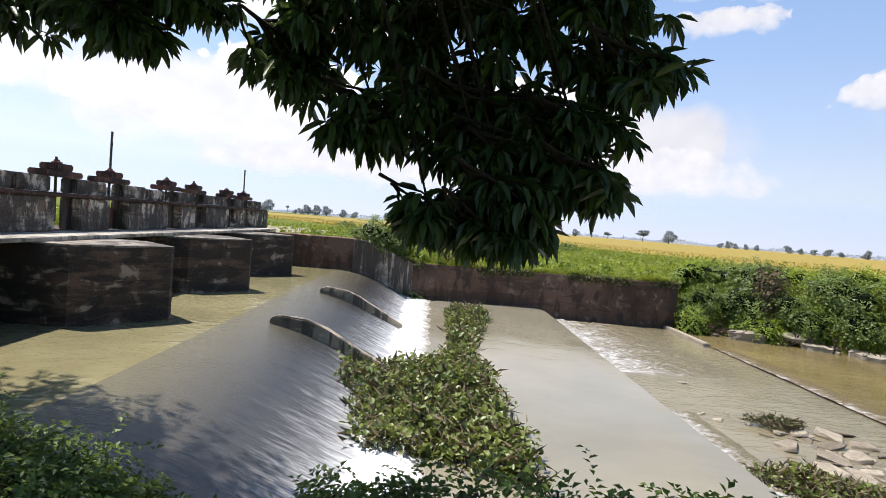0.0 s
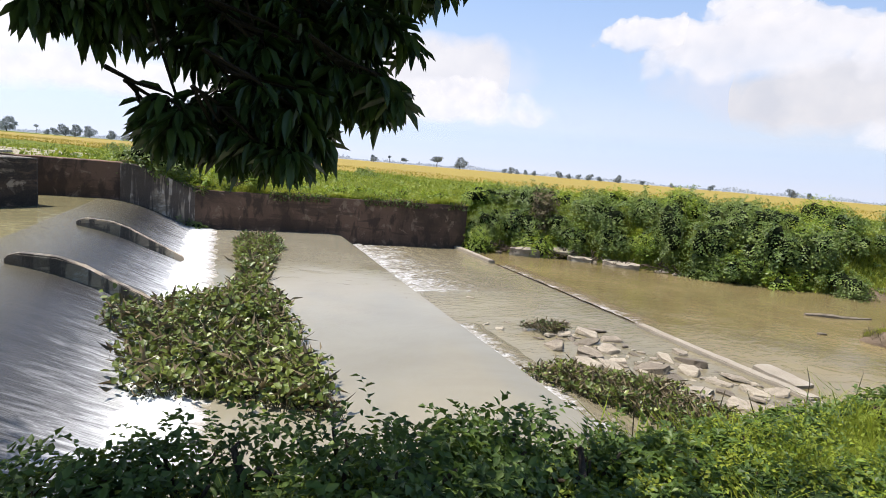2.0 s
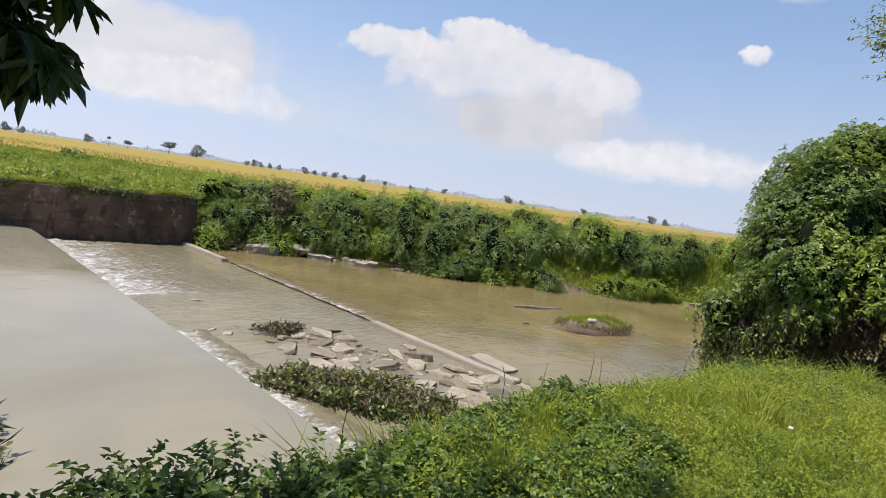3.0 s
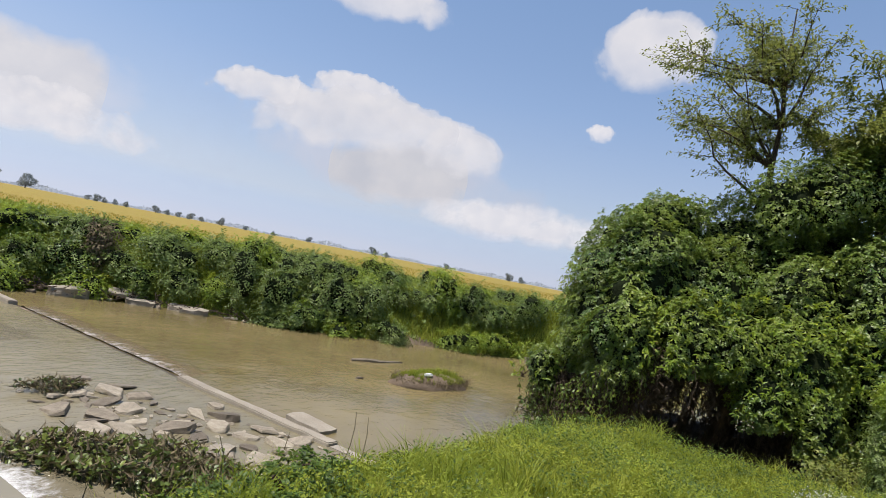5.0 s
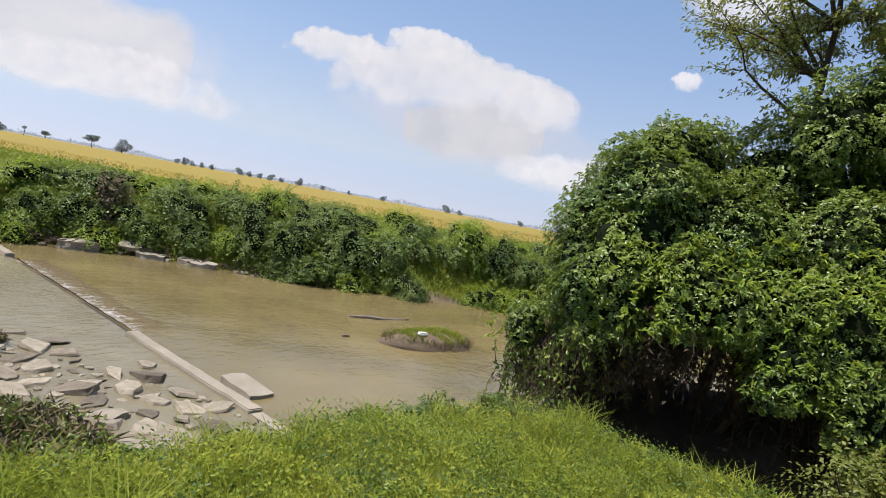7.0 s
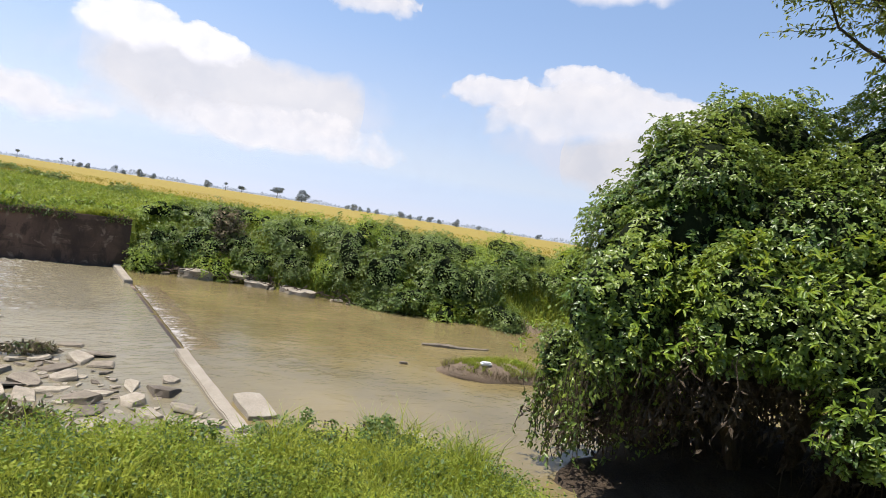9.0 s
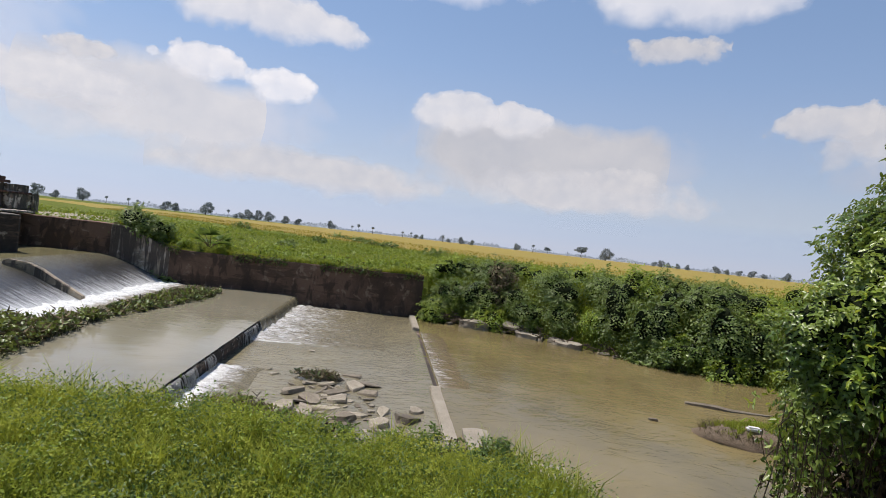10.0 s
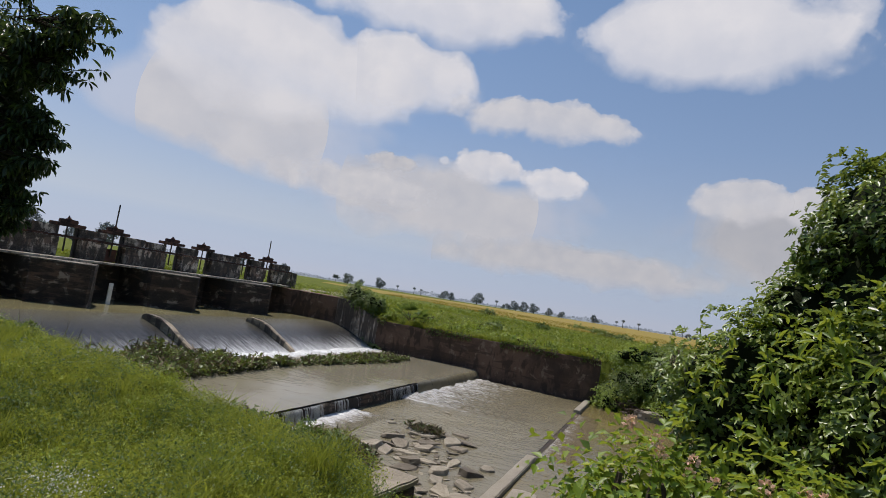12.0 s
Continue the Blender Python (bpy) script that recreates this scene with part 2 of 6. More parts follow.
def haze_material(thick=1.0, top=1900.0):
    """Glowing see-through shell painted as haze, denser at the horizon and brighter sunward."""
    m, nt, b = nodes_of("haze_glow")
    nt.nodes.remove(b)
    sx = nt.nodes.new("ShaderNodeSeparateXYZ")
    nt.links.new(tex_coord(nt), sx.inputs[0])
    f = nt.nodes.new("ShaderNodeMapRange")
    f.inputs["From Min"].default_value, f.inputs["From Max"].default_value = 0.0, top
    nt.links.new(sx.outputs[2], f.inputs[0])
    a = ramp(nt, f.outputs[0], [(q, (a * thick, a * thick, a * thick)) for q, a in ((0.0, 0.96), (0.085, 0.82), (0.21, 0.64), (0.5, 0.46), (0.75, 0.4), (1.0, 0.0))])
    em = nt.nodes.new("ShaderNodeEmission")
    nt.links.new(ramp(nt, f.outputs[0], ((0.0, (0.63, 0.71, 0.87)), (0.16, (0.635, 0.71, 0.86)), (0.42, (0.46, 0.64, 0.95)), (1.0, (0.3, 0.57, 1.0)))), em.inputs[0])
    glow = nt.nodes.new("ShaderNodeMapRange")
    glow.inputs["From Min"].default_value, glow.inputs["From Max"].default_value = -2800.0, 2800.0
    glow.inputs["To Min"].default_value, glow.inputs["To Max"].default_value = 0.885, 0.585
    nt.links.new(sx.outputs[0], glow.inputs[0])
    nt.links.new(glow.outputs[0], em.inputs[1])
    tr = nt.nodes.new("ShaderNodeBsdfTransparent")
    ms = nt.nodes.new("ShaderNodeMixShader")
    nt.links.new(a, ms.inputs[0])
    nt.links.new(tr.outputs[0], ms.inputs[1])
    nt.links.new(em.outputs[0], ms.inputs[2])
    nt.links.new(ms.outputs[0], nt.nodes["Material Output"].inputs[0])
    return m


M_SOIL = surface("soil_and_grass", (0.045, 0.065, 0.010), (0.095, 0.13, 0.016), (0.17, 0.18, 0.03), 0.35, relief=0.03)
M_MUD = surface("river_mud", (0.06, 0.045, 0.03), (0.14, 0.10, 0.065), (0.24, 0.18, 0.12), 1.1, relief=0.03)
M_RICE = surface("ripe_rice", (0.23, 0.155, 0.016), (0.32, 0.21, 0.02), (0.23, 0.21, 0.03), 0.08, relief=0.08, speck=40)
M_SAND = surface("pale_earth", (0.2, 0.175, 0.11), (0.3, 0.26, 0.18), (0.38, 0.34, 0.25), 1.2)
M_PIER = concrete_material("pier_concrete", (0.09, 0.054, 0.037), (0.012, 0.008, 0.006), (0.38, 0.31, 0.24), 0.55, lifts=4.6, bare=0.54, run=(0.5, 0.5, 1.5))
M_GATE = concrete_material("gate_concrete", (0.17, 0.112, 0.078), (0.014, 0.01, 0.008), (0.7, 0.61, 0.49), 0.58, lifts=2.2, bare=0.48, run=(1.7, 1.7, 0.75))
M_LINTEL = concrete_material("red_stained_concrete", (0.1, 0.048, 0.034), (0.022, 0.013, 0.01), (0.22, 0.13, 0.1), 0.5, lifts=1.4)
M_WALL = concrete_material("bank_wall_concrete", (0.125, 0.074, 0.048), (0.05, 0.03, 0.02), (0.27, 0.19, 0.13), 0.36, lifts=2.0, bare=0.57, run=(0.9, 0.9, 0.35))
M_DRIP = concrete_material("drip_streaked_concrete", (0.34, 0.265, 0.19), (0.05, 0.035, 0.026), (0.6, 0.52, 0.42), 0.46, lifts=0.5, bare=0.5, run=(2.2, 2.2, 0.18))
M_CAP = concrete_material("pier_top_concrete", (0.2, 0.175, 0.14), (0.05, 0.042, 0.035), (0.36, 0.33, 0.28), 0.5)
M_DECK = concrete_material("deck_concrete", (0.34, 0.31, 0.26), (0.12, 0.105, 0.085), (0.5, 0.47, 0.41), 0.35)
M_BAFFLE = concrete_material("baffle_concrete", (0.32, 0.26, 0.18), (0.05, 0.04, 0.03), (0.48, 0.43, 0.34), 0.35, 0.4)
def stone_material():
    m = surface("river_stone", (0.13, 0.106, 0.076), (0.31, 0.272, 0.21), (0.5, 0.455, 0.37), 1.8, 0.85, 0.01)
    nt = m.node_tree
    b = nt.nodes["Principled BSDF"]
    src = b.inputs["Base Color"].links[0].from_socket
    oi = nt.nodes.new("ShaderNodeObjectInfo")
    tone = ramp(nt, oi.outputs["Random"], ((0.0, (0.32, 0.29, 0.26)), (0.35, (0.66, 0.62, 0.57)), (0.65, (0.94, 0.91, 0.86)), (1.0, (1.1, 1.06, 0.98))))
    nt.links.new(mix(nt, 1.0, src, tone, "MULTIPLY"), b.inputs["Base Color"])
    return m


M_STONE = stone_material()
M_PALE = surface("pale_slab_concrete", (0.19, 0.16, 0.115), (0.29, 0.25, 0.19), (0.38, 0.34, 0.27), 1.8, 0.9, 0.006)
# mud made near-black: the crown's shade is painted into its colour
M_SHADEMUD = surface("shade_dark_silt", (0.02, 0.015, 0.011), (0.05, 0.037, 0.026), (0.11, 0.085, 0.06), 1.1, 0.95, 0.04)
M_STRING = foam_material("water_strings", 9.0, (0.5, 0.49, 0.46), -20.0, 20.0, 0.3, (2, 6, 0.3))
M_RUST = surface("rusty_steel", (0.06, 0.022, 0.014), (0.13, 0.05, 0.03), (0.2, 0.09, 0.05), 4.0, 0.8, 0.004)
M_STEEL = surface("dark_spindle_steel", (0.02, 0.018, 0.016), (0.05, 0.04, 0.035), (0.1, 0.07, 0.05), 8.0, 0.6, 0.003)
M_POOL = water_material("upper_pool_water", (0.265, 0.24, 0.13), (0.165, 0.148, 0.08), 2.0, (1.0, 1.0, 1), 0.1, 0.03)
M_BASIN = water_material("basin_water", (0.25, 0.23, 0.17), (0.2, 0.18, 0.125), 1.4, (0.8, 1.2, 1), 0.1, 0.01)
M_APRON = water_material("apron_water", (0.23, 0.2, 0.125), (0.145, 0.125, 0.078), 2.6, (0.7, 1.3, 1), 0.1, 0.035)
M_RIVER = water_material("river_water", (0.21, 0.165, 0.075), (0.125, 0.1, 0.044), 1.8, (0.9, 1.2, 1), 0.09, 0.026)
M_SHEET = glacis_material()
M_FOAM = foam_material("white_water", 2.4, (0.31, 0.27, 0.185), -0.42, 0.85, 0.58, (0.8, 1.4, 1))
M_FOAM_LIP = foam_material("lip_white_water", 2.6, (0.18, 0.155, 0.097), 4.6, 5.7, 0.29, (0.9, 1.3, 1))
M_FOAM_RAPID = foam_material("rapid_white_water", 2.6, (0.18, 0.155, 0.097), 4.3, 8.6, 0.15, (0.45, 1.9, 1))
M_FOAM_SILL = foam_material("sill_white_water", 3.0, (0.165, 0.124, 0.06), 9.3, 10.3, 0.06, (0.7, 1.5, 1))
M_BARK = surface("bark", (0.025, 0.018, 0.012), (0.07, 0.052, 0.036), (0.14, 0.11, 0.08), 5.0, 0.95, 0.02, (1, 1, 0.25))
M_MANGOBARK = surface("mango_bark", (0.012, 0.009, 0.007), (0.03, 0.022, 0.016), (0.055, 0.042, 0.03), 5.0, 0.95, 0.02, (1, 1, 0.25))
M_MANGO = leaf_material("mango_leaf", (0.022, 0.044, 0.012), (0.065, 0.105, 0.028), (0.1, 0.15, 0.034), 0.34, 0.25)
M_VINE = leaf_material("vine_leaf", (0.015, 0.038, 0.007), (0.105, 0.19, 0.028), (0.33, 0.4, 0.06), 0.35, 0.3, 0.8)
M_BRIGHT = leaf_material("young_leaf", (0.06, 0.125, 0.012), (0.25, 0.36, 0.028), (0.52, 0.55, 0.06), 0.46, 0.4)
M_SPARSE = leaf_material("small_olive_leaf", (0.09, 0.115, 0.025), (0.23, 0.27, 0.055), (0.42, 0.43, 0.09), 0.5, 0.45)
M_SCRUB = leaf_material("scrub_leaf", (0.03, 0.06, 0.014), (0.15, 0.23, 0.042), (0.31, 0.38, 0.08), 0.42, 0.3, 0.7)
M_WEED = leaf_material("weed_leaf", (0.03, 0.065, 0.012), (0.12, 0.195, 0.03), (0.22, 0.29, 0.055), 0.5, 0.38)
M_HYACINTH = leaf_material("hyacinth_leaf", (0.02, 0.042, 0.008), (0.1, 0.155, 0.026), (0.29, 0.33, 0.065), 0.42, 0.25, 0.8)
# stalks kept dark: the shade between the leaves is put into their colour
M_STALK = leaf_material("hyacinth_stalk", (0.02, 0.025, 0.01), (0.05, 0.06, 0.02), (0.12, 0.1, 0.05), 0.6, 0.1)
M_DRY = leaf_material("withered_stalk", (0.09, 0.07, 0.035), (0.19, 0.15, 0.08), (0.28, 0.22, 0.12), 0.8, 0.15)
M_GRASS = leaf_material("grass_blade", (0.12, 0.155, 0.012), (0.255, 0.335, 0.025), (0.43, 0.44, 0.055), 0.75, 0.42, 0.9)
M_GRASS_FAR = leaf_material("meadow_blade", (0.10, 0.15, 0.012), (0.22, 0.29, 0.02), (0.40, 0.40, 0.05), 0.75, 0.35, 0.35)
M_MEADOWHERB = leaf_material("meadow_herb", (0.05, 0.09, 0.012), (0.17, 0.26, 0.025), (0.36, 0.4, 0.05), 0.55, 0.35, 0.4)
M_STRAW = leaf_material("rice_blade", (0.28, 0.21, 0.03), (0.36, 0.27, 0.035), (0.3, 0.28, 0.05), 0.8, 0.45)
# distance haze is painted into these pale blue-grey leaf colours
M_HAZETREE = leaf_material("hazed_tree_leaf", (0.15, 0.175, 0.185), (0.22, 0.25, 0.25), (0.25, 0.28, 0.26), 0.9, 0.15)
# near-black: the shade inside the foliage is painted into the cores
M_DARKCORE = surface("core_shade", (0.006, 0.009, 0.004), (0.011, 0.016, 0.006), (0.022, 0.03, 0.011), 3.0)
for m in (M_DARKCORE, M_SHADEMUD, M_SOIL, M_BARK, M_MANGOBARK):
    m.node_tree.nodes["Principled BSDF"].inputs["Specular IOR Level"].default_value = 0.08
M_WHITE = surface("white_paint", (0.55, 0.54, 0.5), (0.72, 0.71, 0.68), (0.8, 0.8, 0.78), 3.0, 0.7, 0.004)
M_PETAL = leaf_material("pale_petal", (0.6, 0.6, 0.52), (0.75, 0.75, 0.7), (0.75, 0.72, 0.5), 0.6, 0.3)
M_PINK = leaf_material("pink_orange_petal", (0.75, 0.42, 0.34), (0.78, 0.55, 0.4), (0.8, 0.68, 0.42), 0.6, 0.3)


# ---- building helpers ----
def finish(me, material, smooth=False):
    me.materials.append(material)
    if smooth:
        me.polygons.foreach_set("use_smooth", [True] * len(me.polygons))
    me.update()
    return me


def np_mesh(name, verts, faces, material, smooth=False):
    """A mesh from arrays of places and of faces with the same number of corners."""
    verts, faces = np.asarray(verts, dtype=np.float32), np.asarray(faces, dtype=np.int32)
    me = bpy.data.meshes.new(name)
    k = faces.shape[1]
    me.vertices.add(len(verts))
    me.vertices.foreach_set("co", verts.ravel())
    me.loops.add(faces.size)
    me.loops.foreach_set("vertex_index", faces.ravel())
    me.polygons.add(len(faces))
    me.polygons.foreach_set("loop_start", np.arange(0, faces.size, k, dtype=np.int32))
    me.polygons.foreach_set("loop_total", np.full(len(faces), k, dtype=np.int32))
    me.update(calc_edges=True)
    me.validate()
    return finish(me, material, smooth)


def bm_mesh(name, bm, material, smooth=False):
    bmesh.ops.recalc_face_normals(bm, faces=bm.faces)
    me = bpy.data.meshes.new(name)
    bm.to_mesh(me)
    bm.free()
    return finish(me, material, smooth)


def part(name, me, parent, label="", at=None):
    """One mesh object under a thing or under a part."""
    ob = new(name, me)
    ob.parent = parent
    if at is not None:
        ob.matrix_basis = at
    return tagged(ob, label)


def thing(name, me, label, category, group="", kind="", at=None):
    ob = new(name, me)
    if at is not None:
        ob.matrix_basis = at
    return tagged(ob, label, category, group, kind)


def add_box(bm, x0, x1, y0, y1, z0, z1, worn=0.02):
    """A block with worn edges, added to a bmesh."""
    r = bmesh.ops.create_cube(bm, size=1.0)
    for v in r["verts"]:
        v.co = Vector(((x0 + x1) / 2 + v.co.x * (x1 - x0), (y0 + y1) / 2 + v.co.y * (y1 - y0), (z0 + z1) / 2 + v.co.z * (z1 - z0)))
    if worn:
        edges = list({e for v in r["verts"] for e in v.link_edges})
        bmesh.ops.bevel(bm, geom=edges, offset=worn, segments=2, affect="EDGES")
    return bm


def box_mesh(name, x0, x1, y0, y1, z0, z1, material, worn=0.02):
    return bm_mesh(name, add_box(bmesh.new(), x0, x1, y0, y1, z0, z1, worn), material)


def tube(bm, points, radii, sides=8):
    """A tapered round bar along points."""
    rings = []
    for i, (p, r) in enumerate(zip(points, radii)):
        d = (points[min(i + 1, len(points) - 1)] - points[max(i - 1, 0)]).normalized()
        q = d.to_track_quat("Z", "Y")
        rings.append([bm.verts.new(p + q @ Vector((r * math.cos(a), r * math.sin(a), 0))) for a in (2 * math.pi * k / sides for k in range(sides))])
    for a, b in zip(rings, rings[1:]):
        for k in range(sides):
            bm.faces.new((a[k], a[(k + 1) % sides], b[(k + 1) % sides], b[k]))
    bm.faces.new(rings[0][::-1])
    bm.faces.new(rings[-1])
    return bm


def wander(a, b, n, bend, rng):
    """Points from a to b that swerve a little."""
    a, b = Vector(a), Vector(b)
    out = []
    off = Vector((0, 0, 0))
    for i in range(n + 1):
        t = i / n
        out.append(a.lerp(b, t) + off * math.sin(math.pi * min(1, t * 1.1)))
        off = off + Vector(rng.normal(0, bend, 3))
    return out


def unit(a):
    return a / np.maximum(np.linalg.norm(a, axis=1, keepdims=True), 1e-9)


def leaf_mesh(name, base, way, up, length, width, material, fold=0.35, slim=True, droop=0.15):
    """Folded leaves: base places, the ways they point, their upper sides, lengths and widths."""
    n = len(base)
    way, up = unit(way), unit(up)
    side = unit(np.cross(way, up))
    up = np.cross(side, way)
    L, W = np.reshape(length, (-1, 1)), np.reshape(width, (-1, 1))
    tip = base + way * L - up * L * droop
    if slim:
        a, b = base + way * L * 0.3, base + way * L * 0.68 - up * L * droop * 0.4
        lift = up * W * fold
        vs = np.stack([base, a + side * W * 0.42 + lift, b + side * W * 0.45 + lift, tip, b - side * W * 0.45 + lift, a - side * W * 0.42 + lift], 1)
        fs = np.array([[0, 1, 2, 3], [0, 3, 4, 5]])
        k = 6
    else:
        a = base + way * L * 0.45 + up * W * fold
        vs = np.stack([base, a + side * W * 0.5, tip, a - side * W * 0.5], 1)
        fs = np.array([[0, 1, 2], [0, 2, 3]])
        k = 4
    faces = (fs[None] + (np.arange(n) * k)[:, None, None]).reshape(-1, fs.shape[1])
    return np_mesh(name, vs.reshape(-1, 3), faces, material)


def blade_mesh(name, base, height, width, lean, material, rng, fine=False):
    """Grass blades, bending over; fine ones are a single narrow face."""
    n = len(base)
    a = rng.uniform(0, 2 * np.pi, n)
    side = np.stack([np.cos(a), np.sin(a), 0 * a], 1)
    b = rng.uniform(0, 2 * np.pi, n)
    way = np.stack([np.cos(b), np.sin(b), 0 * b], 1)
    H, W = height[:, None], width[:, None]
    tip = base + way * H * lean + np.array([0, 0, 1.0]) * H
    if fine:
        vs = np.stack([base - side * W / 2, base + side * W / 2, tip], 1)
        return np_mesh(name, vs.reshape(-1, 3), np.arange(n * 3).reshape(-1, 3), material)
    mid = base + way * H * lean * 0.3 + np.array([0, 0, 1.0]) * H * 0.6
    vs = np.stack([base - side * W / 2, base + side * W / 2, mid + side * W * 0.4, mid - side * W * 0.4, tip], 1)
    i = np.arange(n)[:, None] * 5
    fs = np.concatenate([i + [0, 1, 2], i + [0, 2, 3], i + [3, 2, 4]], 0)
    return np_mesh(name, vs.reshape(-1, 3), fs, material)


def blob_points(rng, blobs, n, shell=0.25):
    """Places and outward ways on the outside of a heap of rounded masses."""
    blobs = np.asarray(blobs, dtype=float)
    c, r = blobs[:, :3], blobs[:, 3:6]
    area = (r[:, 0] * r[:, 1] + r[:, 0] * r[:, 2] + r[:, 1] * r[:, 2])
    which = rng.choice(len(blobs), n * 2, p=area / area.sum())
    d = unit(rng.normal(0, 1, (n * 2, 3)))
    depth = 1 - shell * rng.random(n * 2) ** 1.6
    p = c[which] + d * r[which] * depth[:, None]
    inside = np.zeros(len(p), bool)
    for k in range(len(blobs)):
        inside |= (np.sum(((p - c[k]) / (r[k] * 0.8)) ** 2, 1) < 1) & (which != k)
    keep = ~inside
    return p[keep][:n], unit(d[keep][:n] / r[which[keep][:n]])


def blob_core(name, blobs, k, material, seed, fine=2):
    """Solid near-black masses inside a bush that stand in for its inner shade."""
    bm = bmesh.new()
    for x, y, z, rx, ry, rz in blobs:
        r = bmesh.ops.create_icosphere(bm, subdivisions=fine, radius=1)
        for v in r["verts"]:
            q = v.co.copy()
            q *= k * (1 + 0.25 * noise.noise(q * 2.3 + Vector((seed, x, y))))
            v.co = Vector((x + q.x * rx, y + q.y * ry, z + q.z * rz))
    return bm_mesh(name, bm, material, True)


# ---- ground ----
SKEW = 6.0  # degrees by which the weir and its walls are turned
V_WALL = 10.1  # the far bank wall, across the weir
CS, SN = math.cos(radians(SKEW)), math.sin(radians(SKEW))


def weir_xy(u, v):
    """World place of a point of the weir: u along the flow, v across the river."""
    return u * CS - v * SN, 12 + u * SN + v * CS


WALL_A, WALL_B = Vector(weir_xy(-6.4, V_WALL)), Vector(weir_xy(9.57, V_WALL))


def wall_y(x):
    return WALL_A.y + (x - WALL_A.x) * SN / CS


def wall_top(u):
    """The top of the far wall steps down from the abutment to the basin."""
    return -0.18 + 0.72 * smooth((0.1 - u) / 2.4)


NEAR = [(-80, 2.9), (2.4, 2.9), (4.6, 3.4), (7.6, 3.4), (8.4, 3.8), (9.9, 3.85), (10.2, 3.4), (10.3, 2.4), (10.4, 1.7), (10.72, 1.05), (11.3, 0.65), (12.6, 0.35), (14, 0.0), (18, -2), (30, -12), (60, -40)]
FAR = [(-80, 13.9), (WALL_A.x, WALL_A.y + 0.1), (8.5, WALL_B.y + 0.1), (9.4, 22.7), (10.7, 22.3), (12.4, 21.5), (14.3, 19.7), (17, 17.7), (19.9, 15.9), (23, 14.4), (25, 13.1), (36, 5), (60, -15)]


def line_y(line, x):
    return np.interp(x, [p[0] for p in line], [p[1] for p in line])


def past(line, x, y):
    """Metres beyond a line (short of it: minus)."""
    best = np.full(np.shape(x), 1e9)
    for (ax, ay), (bx, by) in zip(line, line[1:]):
        t = np.clip(((x - ax) * (bx - ax) + (y - ay) * (by - ay)) / ((bx - ax) ** 2 + (by - ay) ** 2), 0, 1)
        best = np.minimum(best, np.hypot(x - ax - t * (bx - ax), y - ay - t * (by - ay)))
    return np.where(y > line_y(line, x), best, -best)


def fbm(x, y, s, seed=0.0):
    return (np.sin(x * s + 1.3 * seed + 0.7 * np.sin(y * s * 0.8 + seed)) * np.cos(y * s * 1.1 + 0.9 * np.sin(x * s * 0.6)) + 0.5 * np.sin(x * s * 2.3 + y * s * 1.9 + seed * 2) + 0.25 * np.sin(x * s * 4.7 - y * s * 5.3 + seed)) / 1.75


def smooth(t):
    t = np.clip(t, 0, 1)
    return t * t * (3 - 2 * t)


def ground_z(x, y):
    x, y = np.asarray(x, float), np.asarray(y, float)
    n = past(NEAR, x, y)
    near = -0.05 - 2.5 * smooth((n + 0.3) / 3.9) + 0.05 * fbm(x, y, 1.1) + 0.03 * fbm(x, y, 3.7, 2.0) + 0.14 * np.exp(-((n + 0.4) ** 2) / 0.8) - 0.3 * smooth((x - 7.4) / 1.5)
    f = y - line_y(FAR, x)
    back = np.where(x < 8.6, smooth((f - 0.12) / 0.22), smooth((f + 0.6) / 3.2))
    top = -0.2 + 0.5 * smooth((0.4 - x) / 3.4) * smooth((40 - f) / 30) + 0.1 * smooth(f / 12) + 0.05 * fbm(x, y, 0.6) + 0.06 * fbm(x, y, 1.7, 3.0) * smooth(f / 2)
    top = np.where(x > 8.6, top + 0.15 * smooth(f / 4), top)
    far = -2.55 + (top + 2.55) * back
    mid = line_y(NEAR, x) * 0.5 + line_y(FAR, x) * 0.5
    return np.where(y < mid, np.maximum(near, -2.55), far)


def graded(stops):
    out = []
    for (a, b, step) in stops:
        out += list(np.arange(a, b, step))
    out.append(stops[-1][1])
    return np.array(out)


gx = graded([(-2000, -400, 200), (-400, -80, 40), (-80, -20, 5), (-20, -6, 0.7), (-6, 20, 0.22), (20, 45, 1.0), (45, 120, 6), (120, 400, 35), (400, 2400, 200)])
gy = graded([(-300, -60, 60), (-60, -6, 4), (-6, 8, 0.22), (8, 13, 0.5), (13, 26, 0.22), (26, 60, 1.2), (60, 200, 10), (200, 800, 60), (800, 3400, 260)])
GX, GY = np.meshgrid(gx, gy)
GZ = ground_z(GX, GY)


def grid_faces(nx, ny):
    i = np.arange(nx - 1)[None] + nx * np.arange(ny - 1)[:, None]
    return np.stack([i, i + 1, i + 1 + nx, i + nx], 2).reshape(-1, 4)


thing("ground", np_mesh("ground", np.stack([GX, GY, GZ], 2).reshape(-1, 3), grid_faces(len(gx), len(gy)), M_SOIL, True),
      "grassy river banks and flat farmland reaching the horizon", "ground", kind="structure")


def sheet(name, xs, ys, zf, material, label, kind="structure", at=None, category="water"):
    X, Y = np.meshgrid(xs, ys)
    return thing(name, np_mesh(name, np.stack([X, Y, zf(X, Y)], 2).reshape(-1, 3), grid_faces(len(xs), len(ys)), material, True), label, category, kind=kind, at=at)


# ripe rice beyond the meadow, with a ragged near edge
def rice_edge(x):
    return np.interp(x, [-120, -20, -4, 8, 20, 34, 60, 140], [170, 86, 76, 58, 45, 33, 27, 20]) + (3 * np.sin(x * 0.13) + 1.5 * np.sin(x * 0.41 + 1)) * np.clip((60 - x) / 60, 0.3, 1)


